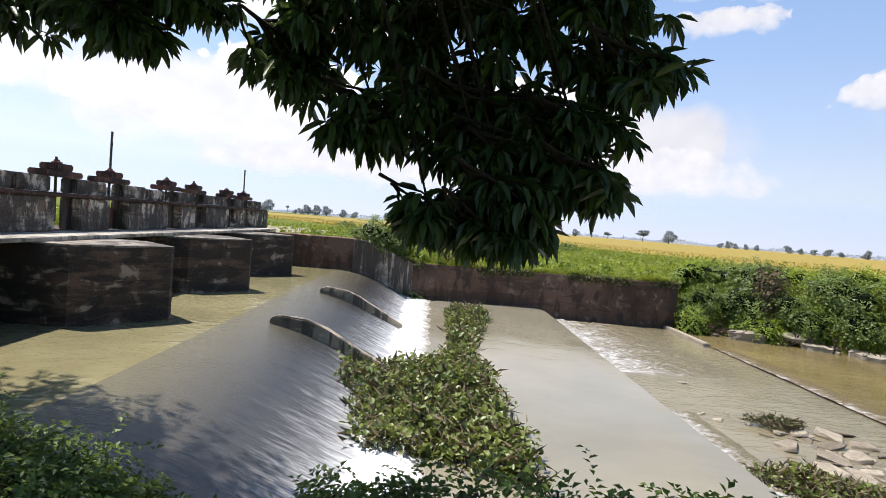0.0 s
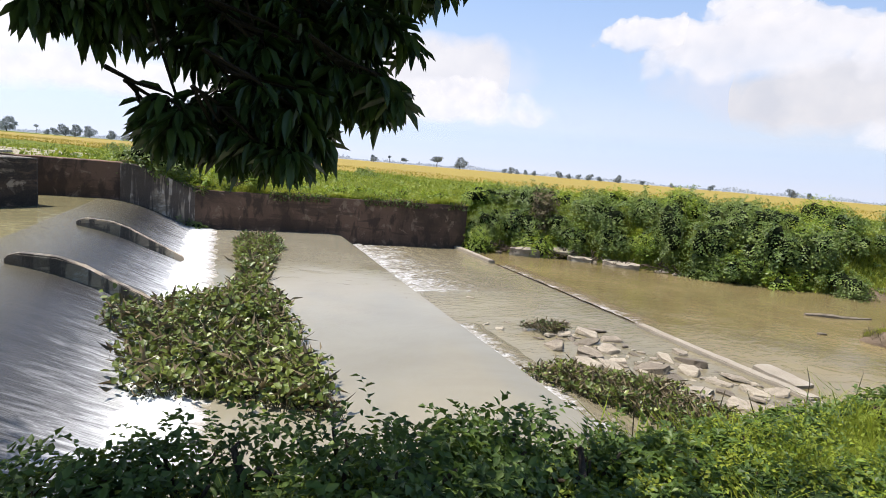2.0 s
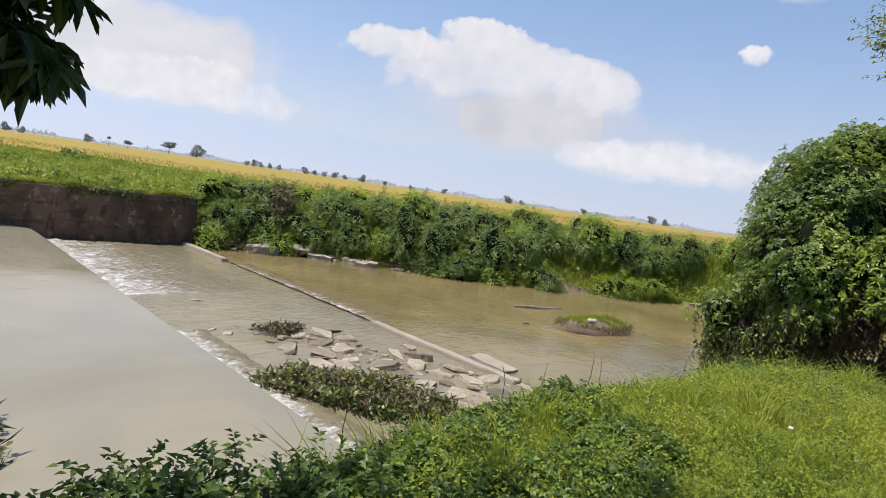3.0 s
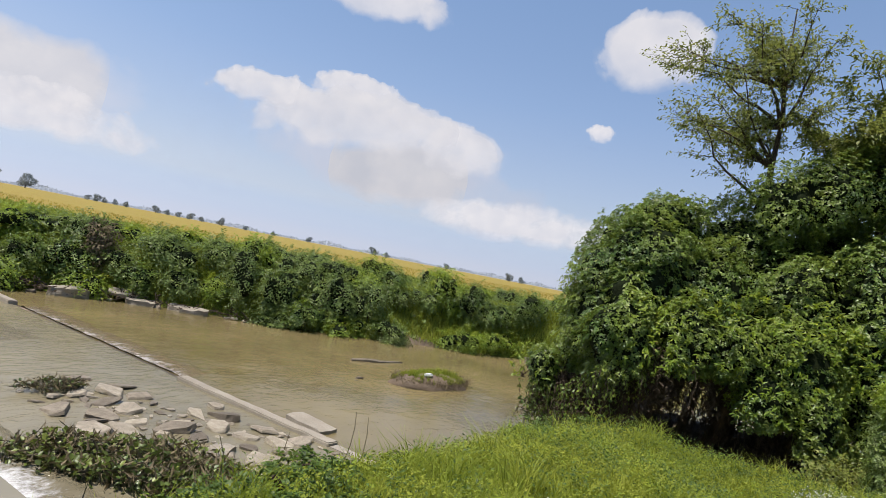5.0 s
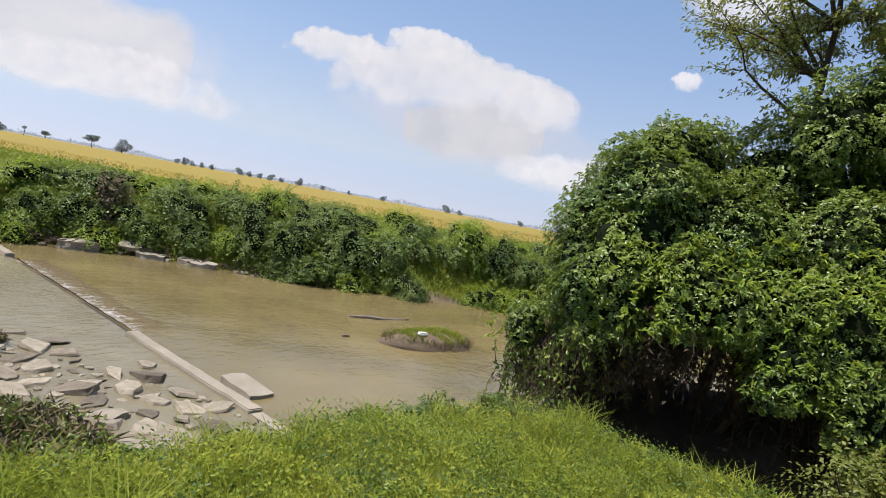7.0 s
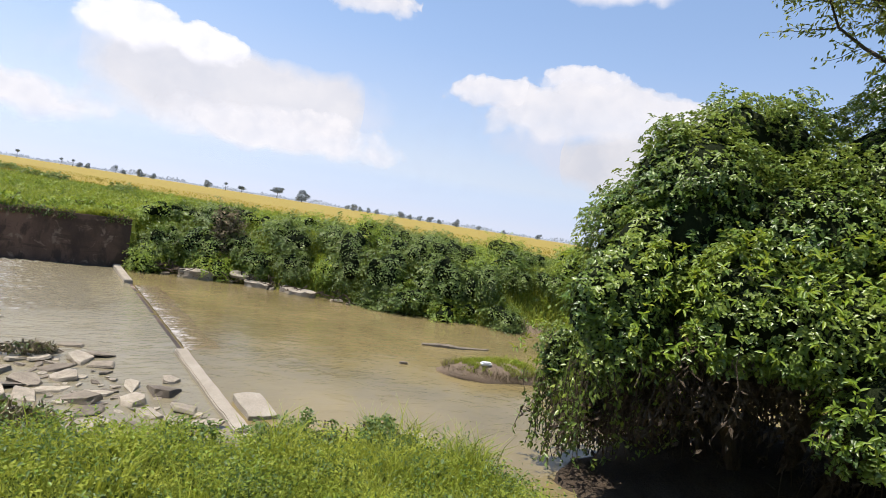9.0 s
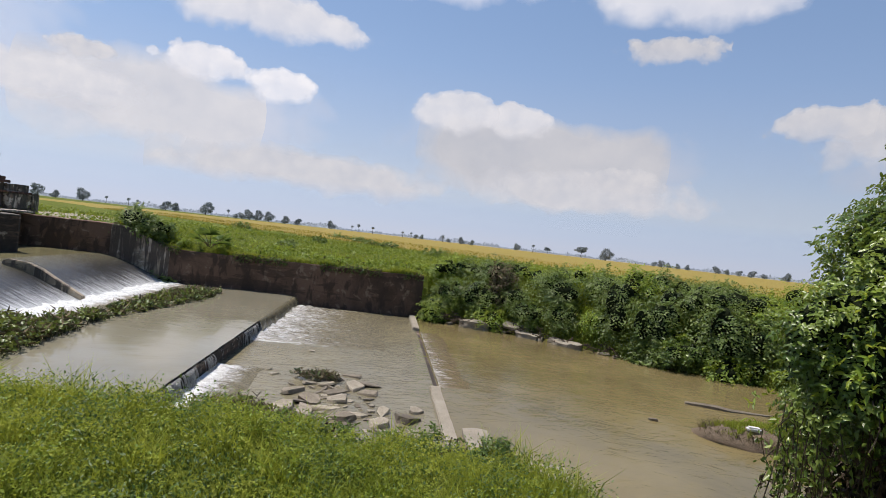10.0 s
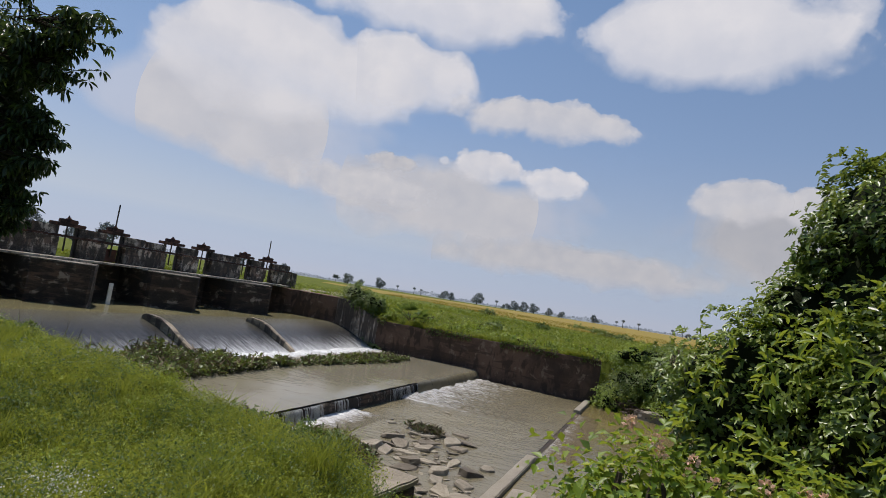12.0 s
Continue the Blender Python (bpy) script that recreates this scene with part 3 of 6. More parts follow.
RX, RT = np.meshgrid(graded([(-120, 140, 4), (140, 1400, 60)]), np.concatenate([np.linspace(0, 40, 20), np.linspace(60, 1500, 14)]))
RY = rice_edge(RX) + RT
RZ = -0.12 + 0.3 * smooth(RT / 5) + 0.04 * fbm(RX, RY, 0.9)
thing("rice_field", np_mesh("rice_field", np.stack([RX, RY, RZ], 2).reshape(-1, 3), grid_faces(RX.shape[1], RX.shape[0]), M_RICE, True), "ripe golden rice field beyond the green meadow", "crop", kind="stuff")

# ---- water, in the frame of the weir (its length runs a little askew) ----
W = pose(0, 12, 0, 0, 0, SKEW)
Z_UP, Z_BASIN, Z_APRON, Z_RIVER = -0.63, -1.47, -1.86, -1.88
U_CREST, U_FOOT, U_LIP, U_STRIP = -2.28, -0.25, 4.6, 9.26
V0, V1 = -10.5, 10.3


U_BREAK = U_CREST - 0.75


def glacis_z(u, v):
    t = (u - U_BREAK) / (U_FOOT - U_BREAK)
    k = 0.62
    drop = np.where(t < k, t * t / (2 * k), t - k / 2) / (1 - k / 2)
    return Z_UP + (Z_BASIN - Z_UP) * drop + 0.012 * fbm(u * 0.6, v, 5.0) * t


sheet("upper_pool_water", graded([(-40, -10, 3), (-10, U_BREAK, 0.25)]), graded([(V0 - 3, V1, 0.25)]), lambda u, v: Z_UP + 0.012 * fbm(u, v, 2.1) * smooth((U_BREAK - u) / 0.5), M_POOL, "muddy green-brown pool above the weir crest", at=W)
sheet("weir_water", graded([(U_BREAK, U_FOOT + 0.1, 0.1)]), graded([(V0, V1, 0.15)]), glacis_z, M_SHEET, "thin sheet of water sliding down the weir slope", at=W)
sheet("basin_water", graded([(U_FOOT, U_LIP, 0.3)]), graded([(V0, V1, 0.3)]), lambda u, v: Z_BASIN + 0.006 * fbm(u, v, 2.0) - 0.03 * smooth((u - U_LIP + 0.4) / 0.4), M_BASIN, "still tan water in the stilling basin", at=W)
sheet("apron_water", graded([(U_LIP, U_STRIP, 0.25)]), graded([(V0, V1, 0.25)]), lambda u, v: Z_APRON + 0.012 * fbm(u, v, 3.0), M_APRON, "shallow brown water running over the apron", at=W)
sheet("river_water", graded([(U_STRIP, 20, 0.4), (20, 70, 3)]), graded([(-50, -9, 2), (-9, V1, 0.4)]), lambda u, v: Z_RIVER + 0.01 * fbm(u, v, 2.2), M_RIVER, "brown river below the weir", at=W)


def foam_strip(name, u0, u1, v0, v1, z, height, material, label, ragged=0.2):
    us, vs = graded([(u0, u1, 0.07)]), graded([(v0, v1, 0.09)])
    U, V = np.meshgrid(us, vs)
    t = (U - u0) / (u1 - u0)
    U2 = U + ragged * (fbm(V, U * 0, 2.4, 1.0) + 0.5 * fbm(V, U, 6.1, 2.0)) * t * (1 - t)
    ends = smooth((V - v0) / 0.35) * smooth((v1 - V) / 0.35) * smooth((1 - t) / 0.35)
    hump = height * (0.25 + 0.75 * np.clip(1 - t, 0, 1)) * (0.6 + 0.6 * fbm(U * 2.2, V, 4.2, 3.0) + 0.3 * fbm(U, V, 11.0, 1.5))
    Z = z - 0.03 + (0.03 + 0.012 + np.maximum(hump, 0)) * ends
    return thing(name, np_mesh(name, np.stack([U2, V, Z], 2).reshape(-1, 3), grid_faces(len(us), len(vs)), material, True), label, "foam", kind="stuff", at=W)


foam_strip("foot_foam", U_FOOT - 0.3, U_FOOT + 0.95, -6.4, 10.15, Z_BASIN, 0.08, M_FOAM, "white foam along the foot of the weir slope", 0.55)
foam_strip("lip_foam", U_LIP + 0.03, U_LIP + 1.2, -6.6, -0.2, Z_APRON, 0.06, M_FOAM_LIP, "white water under the basin lip")
foam_strip("rapid_foam", U_LIP + 0.02, U_LIP + 4.3, 2.4, 10.15, Z_APRON, 0.09, M_FOAM_RAPID, "churning white water beside the bank wall", 0.5)
foam_strip("sill_foam", U_STRIP + 0.13, U_STRIP + 1.0, -0.8, 6.9, Z_RIVER, 0.03, M_FOAM_SILL, "thin white water below the concrete sill", 0.5)

# ---- weir concrete ----
weir = thing("weir", None, "old concrete weir with slope, basin lip and sill", "weir", kind="structure", at=W)
bm = bmesh.new()
prof = [(U_CREST - 1.2, Z_UP - 0.2), (U_CREST - 0.2, Z_UP - 0.18), (U_CREST + 0.7, -1.0), (U_FOOT, Z_BASIN - 0.12), (U_FOOT + 0.3, Z_BASIN - 0.5), (U_FOOT + 0.3, -2.6), (U_CREST - 1.2, -2.6)]
ring = [[bm.verts.new((u, v, z)) for u, z in prof] for v in (V0, V1)]
bm.faces.new(ring[0])
bm.faces.new(ring[1][::-1])
for k in range(len(prof)):
    bm.faces.new((ring[0][k], ring[1][k], ring[1][(k + 1) % len(prof)], ring[0][(k + 1) % len(prof)]))
part("slope", bm_mesh("slope", bm, M_PIER), weir)
part("basin_lip", box_mesh("basin_lip", U_LIP - 0.3, U_LIP - 0.005, V0, V1, -2.6, Z_BASIN - 0.07, M_PIER, 0.015), weir, "dark wet concrete lip")
bm = bmesh.new()
add_box(bm, U_STRIP - 0.115, U_STRIP + 0.115, -5.0, -0.85, -2.5, -1.79, 0.018)
bmesh.ops.subdivide_edges(bm, edges=[e for e in bm.edges if e.calc_length() > 2], cuts=36)
for v in bm.verts:
    v.co += noise.noise_vector(v.co * 2.3) * 0.014 + noise.noise_vector(v.co * 9) * 0.008
part("dry_sill", bm_mesh("dry_sill", bm, M_PALE), weir, "pale dry concrete sill")
part("far_sill", box_mesh("far_sill", U_STRIP - 0.115, U_STRIP + 0.115, 6.85, 10.09, -2.5, -1.76, M_PALE), weir, "pale dry concrete sill")
part("awash_sill", box_mesh("awash_sill", U_STRIP - 0.115, U_STRIP + 0.115, -6.6, -5.005, -2.5, Z_APRON + 0.02, M_PALE), weir, "sill end lying awash")
part("drowned_sill", box_mesh("drowned_sill", U_STRIP - 0.115, U_STRIP + 0.115, -0.845, 6.845, -2.5, Z_APRON - 0.014, M_PIER), weir, "wet drowned sill")


def baffle(v):
    bm = bmesh.new()
    prof = [(U_CREST - 0.12, Z_UP - 0.4), (U_CREST - 0.12, Z_UP + 0.05), (U_CREST + 0.05, Z_UP + 0.11), (U_CREST + 0.55, Z_UP + 0.06), (U_CREST + 0.9, Z_UP - 0.08), (U_FOOT + 0.02, Z_BASIN + 0.12), (U_FOOT + 0.05, Z_BASIN - 0.1), (U_CREST + 0.9, -1.3)]
    a = [bm.verts.new((u, v - 0.095, z)) for u, z in prof]
    b = [bm.verts.new((u, v + 0.095, z)) for u, z in prof]
    bm.faces.new(a)
    bm.faces.new(b[::-1])
    for k in range(len(prof)):
        bm.faces.new((a[k], b[k], b[(k + 1) % len(prof)], a[(k + 1) % len(prof)]))
    bmesh.ops.bevel(bm, geom=bm.edges[:], offset=0.025, segments=2, affect="EDGES")
    part("divide_wall", bm_mesh("divide_wall", bm, M_BAFFLE), weir, "low worn concrete divide wall on the slope")


baffle(-0.85)
baffle(3.78)

# ---- gate structure ----
PIER_TIPS = [-10.05, -5.8, -1.55, 2.68, 6.88]
for tip in PIER_TIPS:
    bm = bmesh.new()
    plan = [(-3.9, tip - 0.05), (-3.9, tip + 0.05), (-4.75, tip + 0.85), (-8.6, tip + 0.85), (-8.6, tip - 1.15), (-4.9, tip - 1.15)]
    lo = [bm.verts.new((u, v, -2.6)) for u, v in plan]
    hi = [bm.verts.new((u, v, 0.555)) for u, v in plan]
    bm.faces.new(lo)
    bm.faces.new(hi[::-1])
    for k in range(len(plan)):
        bm.faces.new((lo[k], hi[k], hi[(k + 1) % len(plan)], lo[(k + 1) % len(plan)]))
    bmesh.ops.bevel(bm, geom=[e for e in bm.edges if min(v.co.z for v in e.verts) > 0], offset=0.012, segments=1, affect="EDGES")
    pier = thing("gate_pier", None, "black-stained concrete pier with pointed nose standing in the pool", "pier", "gate piers", "structure", at=W)
    part("shaft", bm_mesh("shaft", bm, M_PIER), pier)
    bm = bmesh.new()
    lo = [bm.verts.new((max(u, -5.9), v, 0.558)) for u, v in plan]
    hi = [bm.verts.new((max(u, -5.9), v, 0.588)) for u, v in plan]
    bm.faces.new(lo)
    bm.faces.new(hi[::-1])
    for k in range(len(plan)):
        bm.faces.new((lo[k], hi[k], hi[(k + 1) % len(plan)], lo[(k + 1) % len(plan)]))
    part("cap_slab", bm_mesh("cap_slab", bm, M_CAP), pier, "weathered pale top")

thing("walkway", box_mesh("walkway", -6.3, -5.35, -12.5, 10.25, 0.592, 0.655, M_DECK, 0.012), "thin pale concrete walkway slab over the piers", "walkway", kind="structure", at=W)

CAPS = [-7.55, -5.0, -3.25, -0.74, 0.98, 3.58, 5.25, 7.87, 9.58]
TALL = [0.95, 0.2, 0.95, 0.24, 0.95, 0.22, 0.24, 0.12, 0.93]
HALF = 0.36  # half the width of a gate opening
U_F, U_B = -6.24, -6.54
sides_v = [-12.5] + [q for c in CAPS for q in (c - HALF, c + HALF)] + [11.3]
frame_ob = thing("gate_frame", None, "stained concrete hoist frame with openings over the sluice gates", "sluice gate", kind="structure", at=W)
rnd = random.Random(4)
for k in range(0, len(sides_v), 2):
    a, b = sides_v[k], sides_v[k + 1]
    cuts = [a, b] if b - a < 1.3 else [a, (a + b) / 2 - 0.035, (a + b) / 2 + 0.035, b]
    for c0, c1 in zip(cuts[::2], cuts[1::2]):
        bm = add_box(bmesh.new(), U_B, U_F, c0, c1, 1.335, 1.606 - rnd.choice((0, 0, 0.01, 0.03)), 0.02)
        part("upper_pillar", bm_mesh("upper_pillar", bm, M_GATE), frame_ob)
    for c0, c1 in ((a, b),):
        bm = add_box(bmesh.new(), U_B, U_F + 0.1, c0 + 0.004, c1 - 0.004, 0.658, 1.257, 0.02)
        part("lower_pillar", bm_mesh("lower_pillar", bm, M_GATE), frame_ob)
part("ledge", box_mesh("ledge", U_B, U_F + 0.16, -12.5, 11.3, 1.26, 1.332, M_LINTEL, 0.02), frame_ob, "projecting concrete ledge")
part("end_block", box_mesh("end_block", U_B - 0.1, U_F + 0.12, 11.304, 11.85, 0.5, 1.3, M_GATE, 0.03), frame_ob)
for n, c in enumerate(CAPS):
    part("lintel", box_mesh("lintel", U_B - 0.01, U_F + 0.02, c - 0.53, c + 0.53, 1.61, 1.72, M_LINTEL, 0.02), frame_ob, "red-brown stained lintel")
    for side in (-1, 1):
        part("gate_guide", box_mesh("gate_guide", U_B + 0.1, U_B + 0.2, c + side * (HALF - 0.035) - 0.03, c + side * (HALF - 0.035) + 0.03, 0.66, 1.65, M_STEEL, 0.008), frame_ob, "dark steel gate guide")
    hoist = thing("gate_hoist", None, "rusty screw hoist with spindle on a concrete block", "hoist", "gate hoists", at=W @ pose(-6.39, c, 1.723))
    part("block", box_mesh("block", -0.16, 0.16, -0.24, 0.24, 0, 0.12, M_LINTEL, 0.02), hoist, "red-brown stained concrete block")
    bm = bmesh.new()
    tube(bm, [Vector((0, 0, 0.12)), Vector((0, 0, 0.15)), Vector((0, 0, 0.155)), Vector((0, 0, 0.19))], [0.09, 0.085, 0.055, 0.045], 12)
    part("nut_housing", bm_mesh("nut_housing", bm, M_RUST), hoist, "rusty nut housing")
    bm = bmesh.new()
    lean = rnd.uniform(-0.015, 0.02)
    tube(bm, [Vector((0, 0, -0.9)), Vector((0, lean, TALL[n]))], [0.026, 0.024], 8)
    part("spindle", bm_mesh("spindle", bm, M_STEEL), hoist, "dark threaded steel spindle")
    if n in (2, 4):
        thing("sluice_gate", box_mesh("sluice_gate", -6.47, -6.43, c - HALF + 0.07, c + HALF - 0.07, 0.66, 1.1, M_RUST, 0.01), "raised rusty steel sluice gate", "gate", "sluice gates", at=W)
bays = PIER_TIPS + [V_WALL + 1.15]
for a, b in zip(bays[:-1], bays[1:]):
    thing("gate_bay_wall", box_mesh("gate_bay_wall", -6.75, -6.4, a + 0.855, b - 1.155, -2.6, 0.588, M_PIER, 0.0), "dark closed gate bay between the piers", "wall", kind="structure", at=W)
thing("staff_gauge", box_mesh("staff_gauge", -4.94, -4.9, -0.06, 0.1, -0.95, 0.05, M_WHITE, 0.01), "white water-level board between two piers", "gauge", at=W)

# ---- far bank wall ----
bm = bmesh.new()
cols = []
d = (WALL_B - WALL_A)
nrm = Vector((d.y, -d.x)).normalized()
if nrm.y > 0:
    nrm = -nrm
N = 48
for i in range(N + 1):
    p = WALL_A + d * (i / N)
    x = p.x
    top = float(wall_top(-6.4 + 15.97 * i / N)) + 0.02 * noise.noise(Vector((x * 2, 0, 0)))
    w = 0.03 * noise.noise(Vector((x * 0.9, 3, 0)))
    f, b = p + nrm * w, p - nrm * 0.32
    cols.append([bm.verts.new((f.x, f.y, z)) for z in (-2.6, -1.9, -1.2, -0.6, top - 0.02)] + [bm.verts.new((f.x - nrm.x * 0.02, f.y - nrm.y * 0.02, top)), bm.verts.new((b.x, b.y, top + 0.01)), bm.verts.new((b.x, b.y, -2.6))])
for a, b in zip(cols, cols[1:]):
    for k in range(7):
        bm.faces.new((a[k], a[k + 1], b[k + 1], b[k]))
bm.faces.new(cols[0])
bm.faces.new(cols[-1][::-1])
thing("wall_far_bank", bm_mesh("wall_far_bank", bm, M_WALL), "brown weathered concrete wall along the far bank", "wall", kind="structure")
bm = bmesh.new()
cols = []
for i in range(25):
    u = -2.45 + 2.2 * i / 24
    top, front = float(wall_top(u)) - 0.01, V_WALL - 0.075 + 0.035 * smooth((i - 17) / 7)
    cols.append([bm.verts.new((u, v, z)) for v, z in ((front, -2.4), (front, -1.0), (front, top - 0.03), (front + 0.03, top), (V_WALL + 0.05, top), (V_WALL + 0.05, -2.4))])
for a, b in zip(cols, cols[1:]):
    for k in range(5):
        bm.faces.new((a[k], a[k + 1], b[k + 1], b[k]))
bm.faces.new(cols[0])
thing("wall_corner_facing", bm_mesh("wall_corner_facing", bm, M_DRIP), "pale drip-streaked concrete facing at the wall corner", "wall", kind="structure", at=W)
wing = thing("wall_near_bank", None, "low concrete wing wall holding the near bank", "wall", kind="structure")
bm = add_box(bmesh.new(), 10.06, 10.4, 2.8, 4.4, -2.5, -0.5, 0.02)
part("shaft", bm_mesh("shaft", bm, M_PIER), wing, "black-stained wall face")
bm = add_box(bmesh.new(), 10.04, 10.42, 2.8, 4.42, -0.496, -0.43, 0.015)
bmesh.ops.subdivide_edges(bm, edges=[e for e in bm.edges if e.calc_length() > 1], cuts=20)
for v in bm.verts:
    v.co += noise.noise_vector(v.co * 4) * 0.012
part("cap_slab", bm_mesh("cap_slab", bm, M_STONE), wing, "tan weathered wall top")
thing("wall_abutment_wing", box_mesh("wall_abutment_wing", -9.3, -6.41, V_WALL, V_WALL + 0.4, -2.6, 0.55, M_PIER, 0.02), "dark concrete abutment block at the end of the gates", "wall", kind="structure", at=W)

# ---- sky: separate banks of cloud over the plain ----
def cloud(az, el, width, height, seed, density=0.3, bright=1.0, tilt=0.0, soft=False):
    """A curved bank of cloud at a compass bearing and height in degrees, its size in degrees too."""
    R = 2440.0 + 15.0 * seed
    n, m = 25, 13
    s, t = np.meshgrid(np.linspace(-1, 1, n), np.linspace(-1, 1, m))
    ct, st = math.cos(radians(tilt)), math.sin(radians(tilt))
    a = np.radians(az + (s * ct * width - t * st * height) / math.cos(radians(el)))
    e = np.radians(el + s * st * width + t * ct * height)
    c = np.array((math.sin(radians(az)) * math.cos(radians(el)), math.cos(radians(az)) * math.cos(radians(el)), math.sin(radians(el)))) * R
    P = np.stack([np.sin(a) * np.cos(e), np.cos(a) * np.cos(e), np.sin(e)], 2).reshape(-1, 3) * R
    q = (-Vector(c)).to_track_quat("Z", "Y").to_matrix().to_4x4()
    sx, sy = math.tan(radians(width)) * R, math.tan(radians(height)) * R
    mat = Matrix.Translation(c) @ q @ pose(0, 0, 0, 0, 0, -tilt) @ Matrix.Diagonal((sx, sy, sx, 1))
    inv = np.array(mat.inverted())
    L = P @ inv[:3, :3].T + inv[:3, 3]
    L[:, 2] *= 0.02
    ob = thing("cloud", np_mesh("cloud", L, grid_faces(n, m), cloud_material("cloud_vapour", seed, density, bright * 0.95, width / height, soft), True), "white fair-weather cloud in a blue sky", "cloud", "clouds", "structure")
    ob.matrix_basis = mat
    return ob


# fair-weather heaps: bearing, height, half width, half height, shape, thickness, brightness, tilt
cloud(41, 12.2, 17.5, 5.0, 1.0, 0.8, 0.93, -5)
cloud(32, 13.0, 8.0, 2.6, 1.6, 0.8, 0.95, -6)
cloud(40.5, 14.9, 7.5, 2.7, 2.4, 0.62, 0.95)
cloud(52, 11.6, 8.0, 4.6, 3.3, 0.6, 0.95)
cloud(67.5, 22.5, 8.5, 6.0, 3.7, 0.75, 0.95)
cloud(64.5, 15.1, 2.4, 1.5, 4.1, 0.6)
cloud(16, 7.4, 9, 2.2, 5.2, 0.5, 0.95)
cloud(-23.8, 13.2, 7.0, 2.8, 6.3, 0.75, 1.25)
cloud(-17.0, 12.5, 5.6, 2.8, 6.9, 0.8, 1.3)
cloud(-0.6, 12.5, 6.8, 3.6, 7.5, 0.75, 1.12)
cloud(5.6, 12.1, 5.8, 3.2, 7.9, 0.75, 1.1)
cloud(20, 24.2, 16, 6.2, 8.6, 0.85, 1.2)
cloud(41, 23.6, 12, 4.0, 9.8, 0.6, 0.95)
cloud(19, 19.0, 9, 2.2, 10.2, 0.3, 0.92)
cloud(-44, 19.0, 21, 8.0, 11.6, 0.95, 1.3)
cloud(-33, 20.5, 12, 6.0, 11.9, 0.9, 1.3)
cloud(-30, 27.5, 19, 6.5, 12.1, 0.95, 1.35)
cloud(-4, 26.4, 19, 8.0, 13.5, 0.95, 1.35)
cloud(-19, 18.3, 17, 3.6, 14.2, 0.55, 1.15)
cloud(-36, 9.5, 14, 3.0, 15.9, 0.5, 1.1, soft=True)
cloud(-33, 12.2, 5, 1.6, 16.4, 0.45, 1.0)
# faint glowing veils low over the plain that stand in for humid haze
for az, el, w, h, seed in ((12, 6.0, 20, 3.6, 17.3), (-14, 5.0, 26, 3.4, 18.7), (58, 5.5, 16, 3.6, 19.2)):
    cloud(az, el, w, h, seed, 0.5, 0.98, soft=True)
cloud(8, 9, 26, 7, 20.1, 0.6, 0.88, soft=True)
cloud(-28, 9, 24, 7, 21.3, 0.62, 1.04, soft=True)
cloud(-48, 13, 22, 8, 22.1, 0.6, 1.1, soft=True)
cloud(46, 8, 22, 6, 22.7, 0.36, 0.8, soft=True)

n, m = 90, 30
A, E = np.meshgrid(np.radians(np.linspace(-150, 130, n)), np.radians(np.linspace(-0.6, 43, m)))
thing("horizon_haze", np_mesh("horizon_haze", np.stack([np.sin(A) * np.cos(E), np.cos(A) * np.cos(E), np.sin(E)], 2).reshape(-1, 3) * 2800, grid_faces(n, m), haze_material(), True), "glowing shell painted as pale haze along the horizon", "sky", kind="structure")


# a second, lower glowing shell veils the far woods with haze
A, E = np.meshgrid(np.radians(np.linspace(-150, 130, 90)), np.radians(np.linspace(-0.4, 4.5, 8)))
thing("ground_haze", np_mesh("ground_haze", np.stack([np.sin(A) * np.cos(E), np.cos(A) * np.cos(E), np.sin(E)], 2).reshape(-1, 3) * 760, grid_faces(90, 8), haze_material(0.45, 60.0), True), "glowing shell painted as thin haze over the distant fields", "sky", kind="structure")


# ---- far trees ----
def far_tree(h, seed, shape="round"):
    """A field tree far off: round-headed, flat-topped, or a palm with a tuft on a bare trunk."""
    r = np.random.default_rng(seed)
    label = {"round": "distant leafy tree standing in the rice plain", "flat": "distant flat-topped tree in the rice plain", "palm": "distant palm with a small tuft on a bare trunk"}[shape]
    root = thing("field_palm" if shape == "palm" else "field_tree", None, label, "tree", "far trees")
    bm = bmesh.new()
    tube(bm, wander((0, 0, -0.5), (0, 0, h * (0.84 if shape == "palm" else 0.6)), 5, 0.02 * h, r), [h * 0.035, h * 0.03, h * 0.026, h * 0.022, h * 0.018, h * 0.012], 6)
    part("trunk", bm_mesh("trunk", bm, M_BARK), root)
    blobs = []
    for k in range(12):
        a, q = r.uniform(0, 6.28), r.uniform(0, 0.3) * h
        s = r.uniform(0.15, 0.27) * h
        if shape == "palm":
            blobs.append((0.3 * q * math.cos(a), 0.3 * q * math.sin(a), h * r.uniform(0.8, 0.9), s * 0.6, s * 0.6, s * 0.45))
        elif shape == "flat":
            blobs.append((1.4 * q * math.cos(a), 1.4 * q * math.sin(a), h * r.uniform(0.52, 0.88), s * 1.1, s * 1.1, s * 0.5))
        else:
            blobs.append((q * math.cos(a), q * math.sin(a), h * r.uniform(0.24, 0.78), s, s, s * 0.8))
    p, d = blob_points(r, blobs, 500 if shape == "palm" else 1300, 0.5)
    w = unit(r.normal(0, 1, p.shape))
    part("crown", leaf_mesh("crown", p, w, d + r.normal(0, 0.5, p.shape), r.uniform(0.05, 0.09, len(p)) * h, r.uniform(0.035, 0.06, len(p)) * h, M_HAZETREE, 0.2, False), root)
    return root


kinds = [far_tree(9.0, 21), far_tree(11.0, 22), far_tree(7.0, 23), far_tree(9.0, 24, "palm"), far_tree(9.0, 25, "flat")]
TALLNESS = (9.0, 11.0, 7.0, 9.0, 9.0)
for n, k in enumerate(kinds):
    k.matrix_basis = pose(0, 900 + 20 * n, 0)
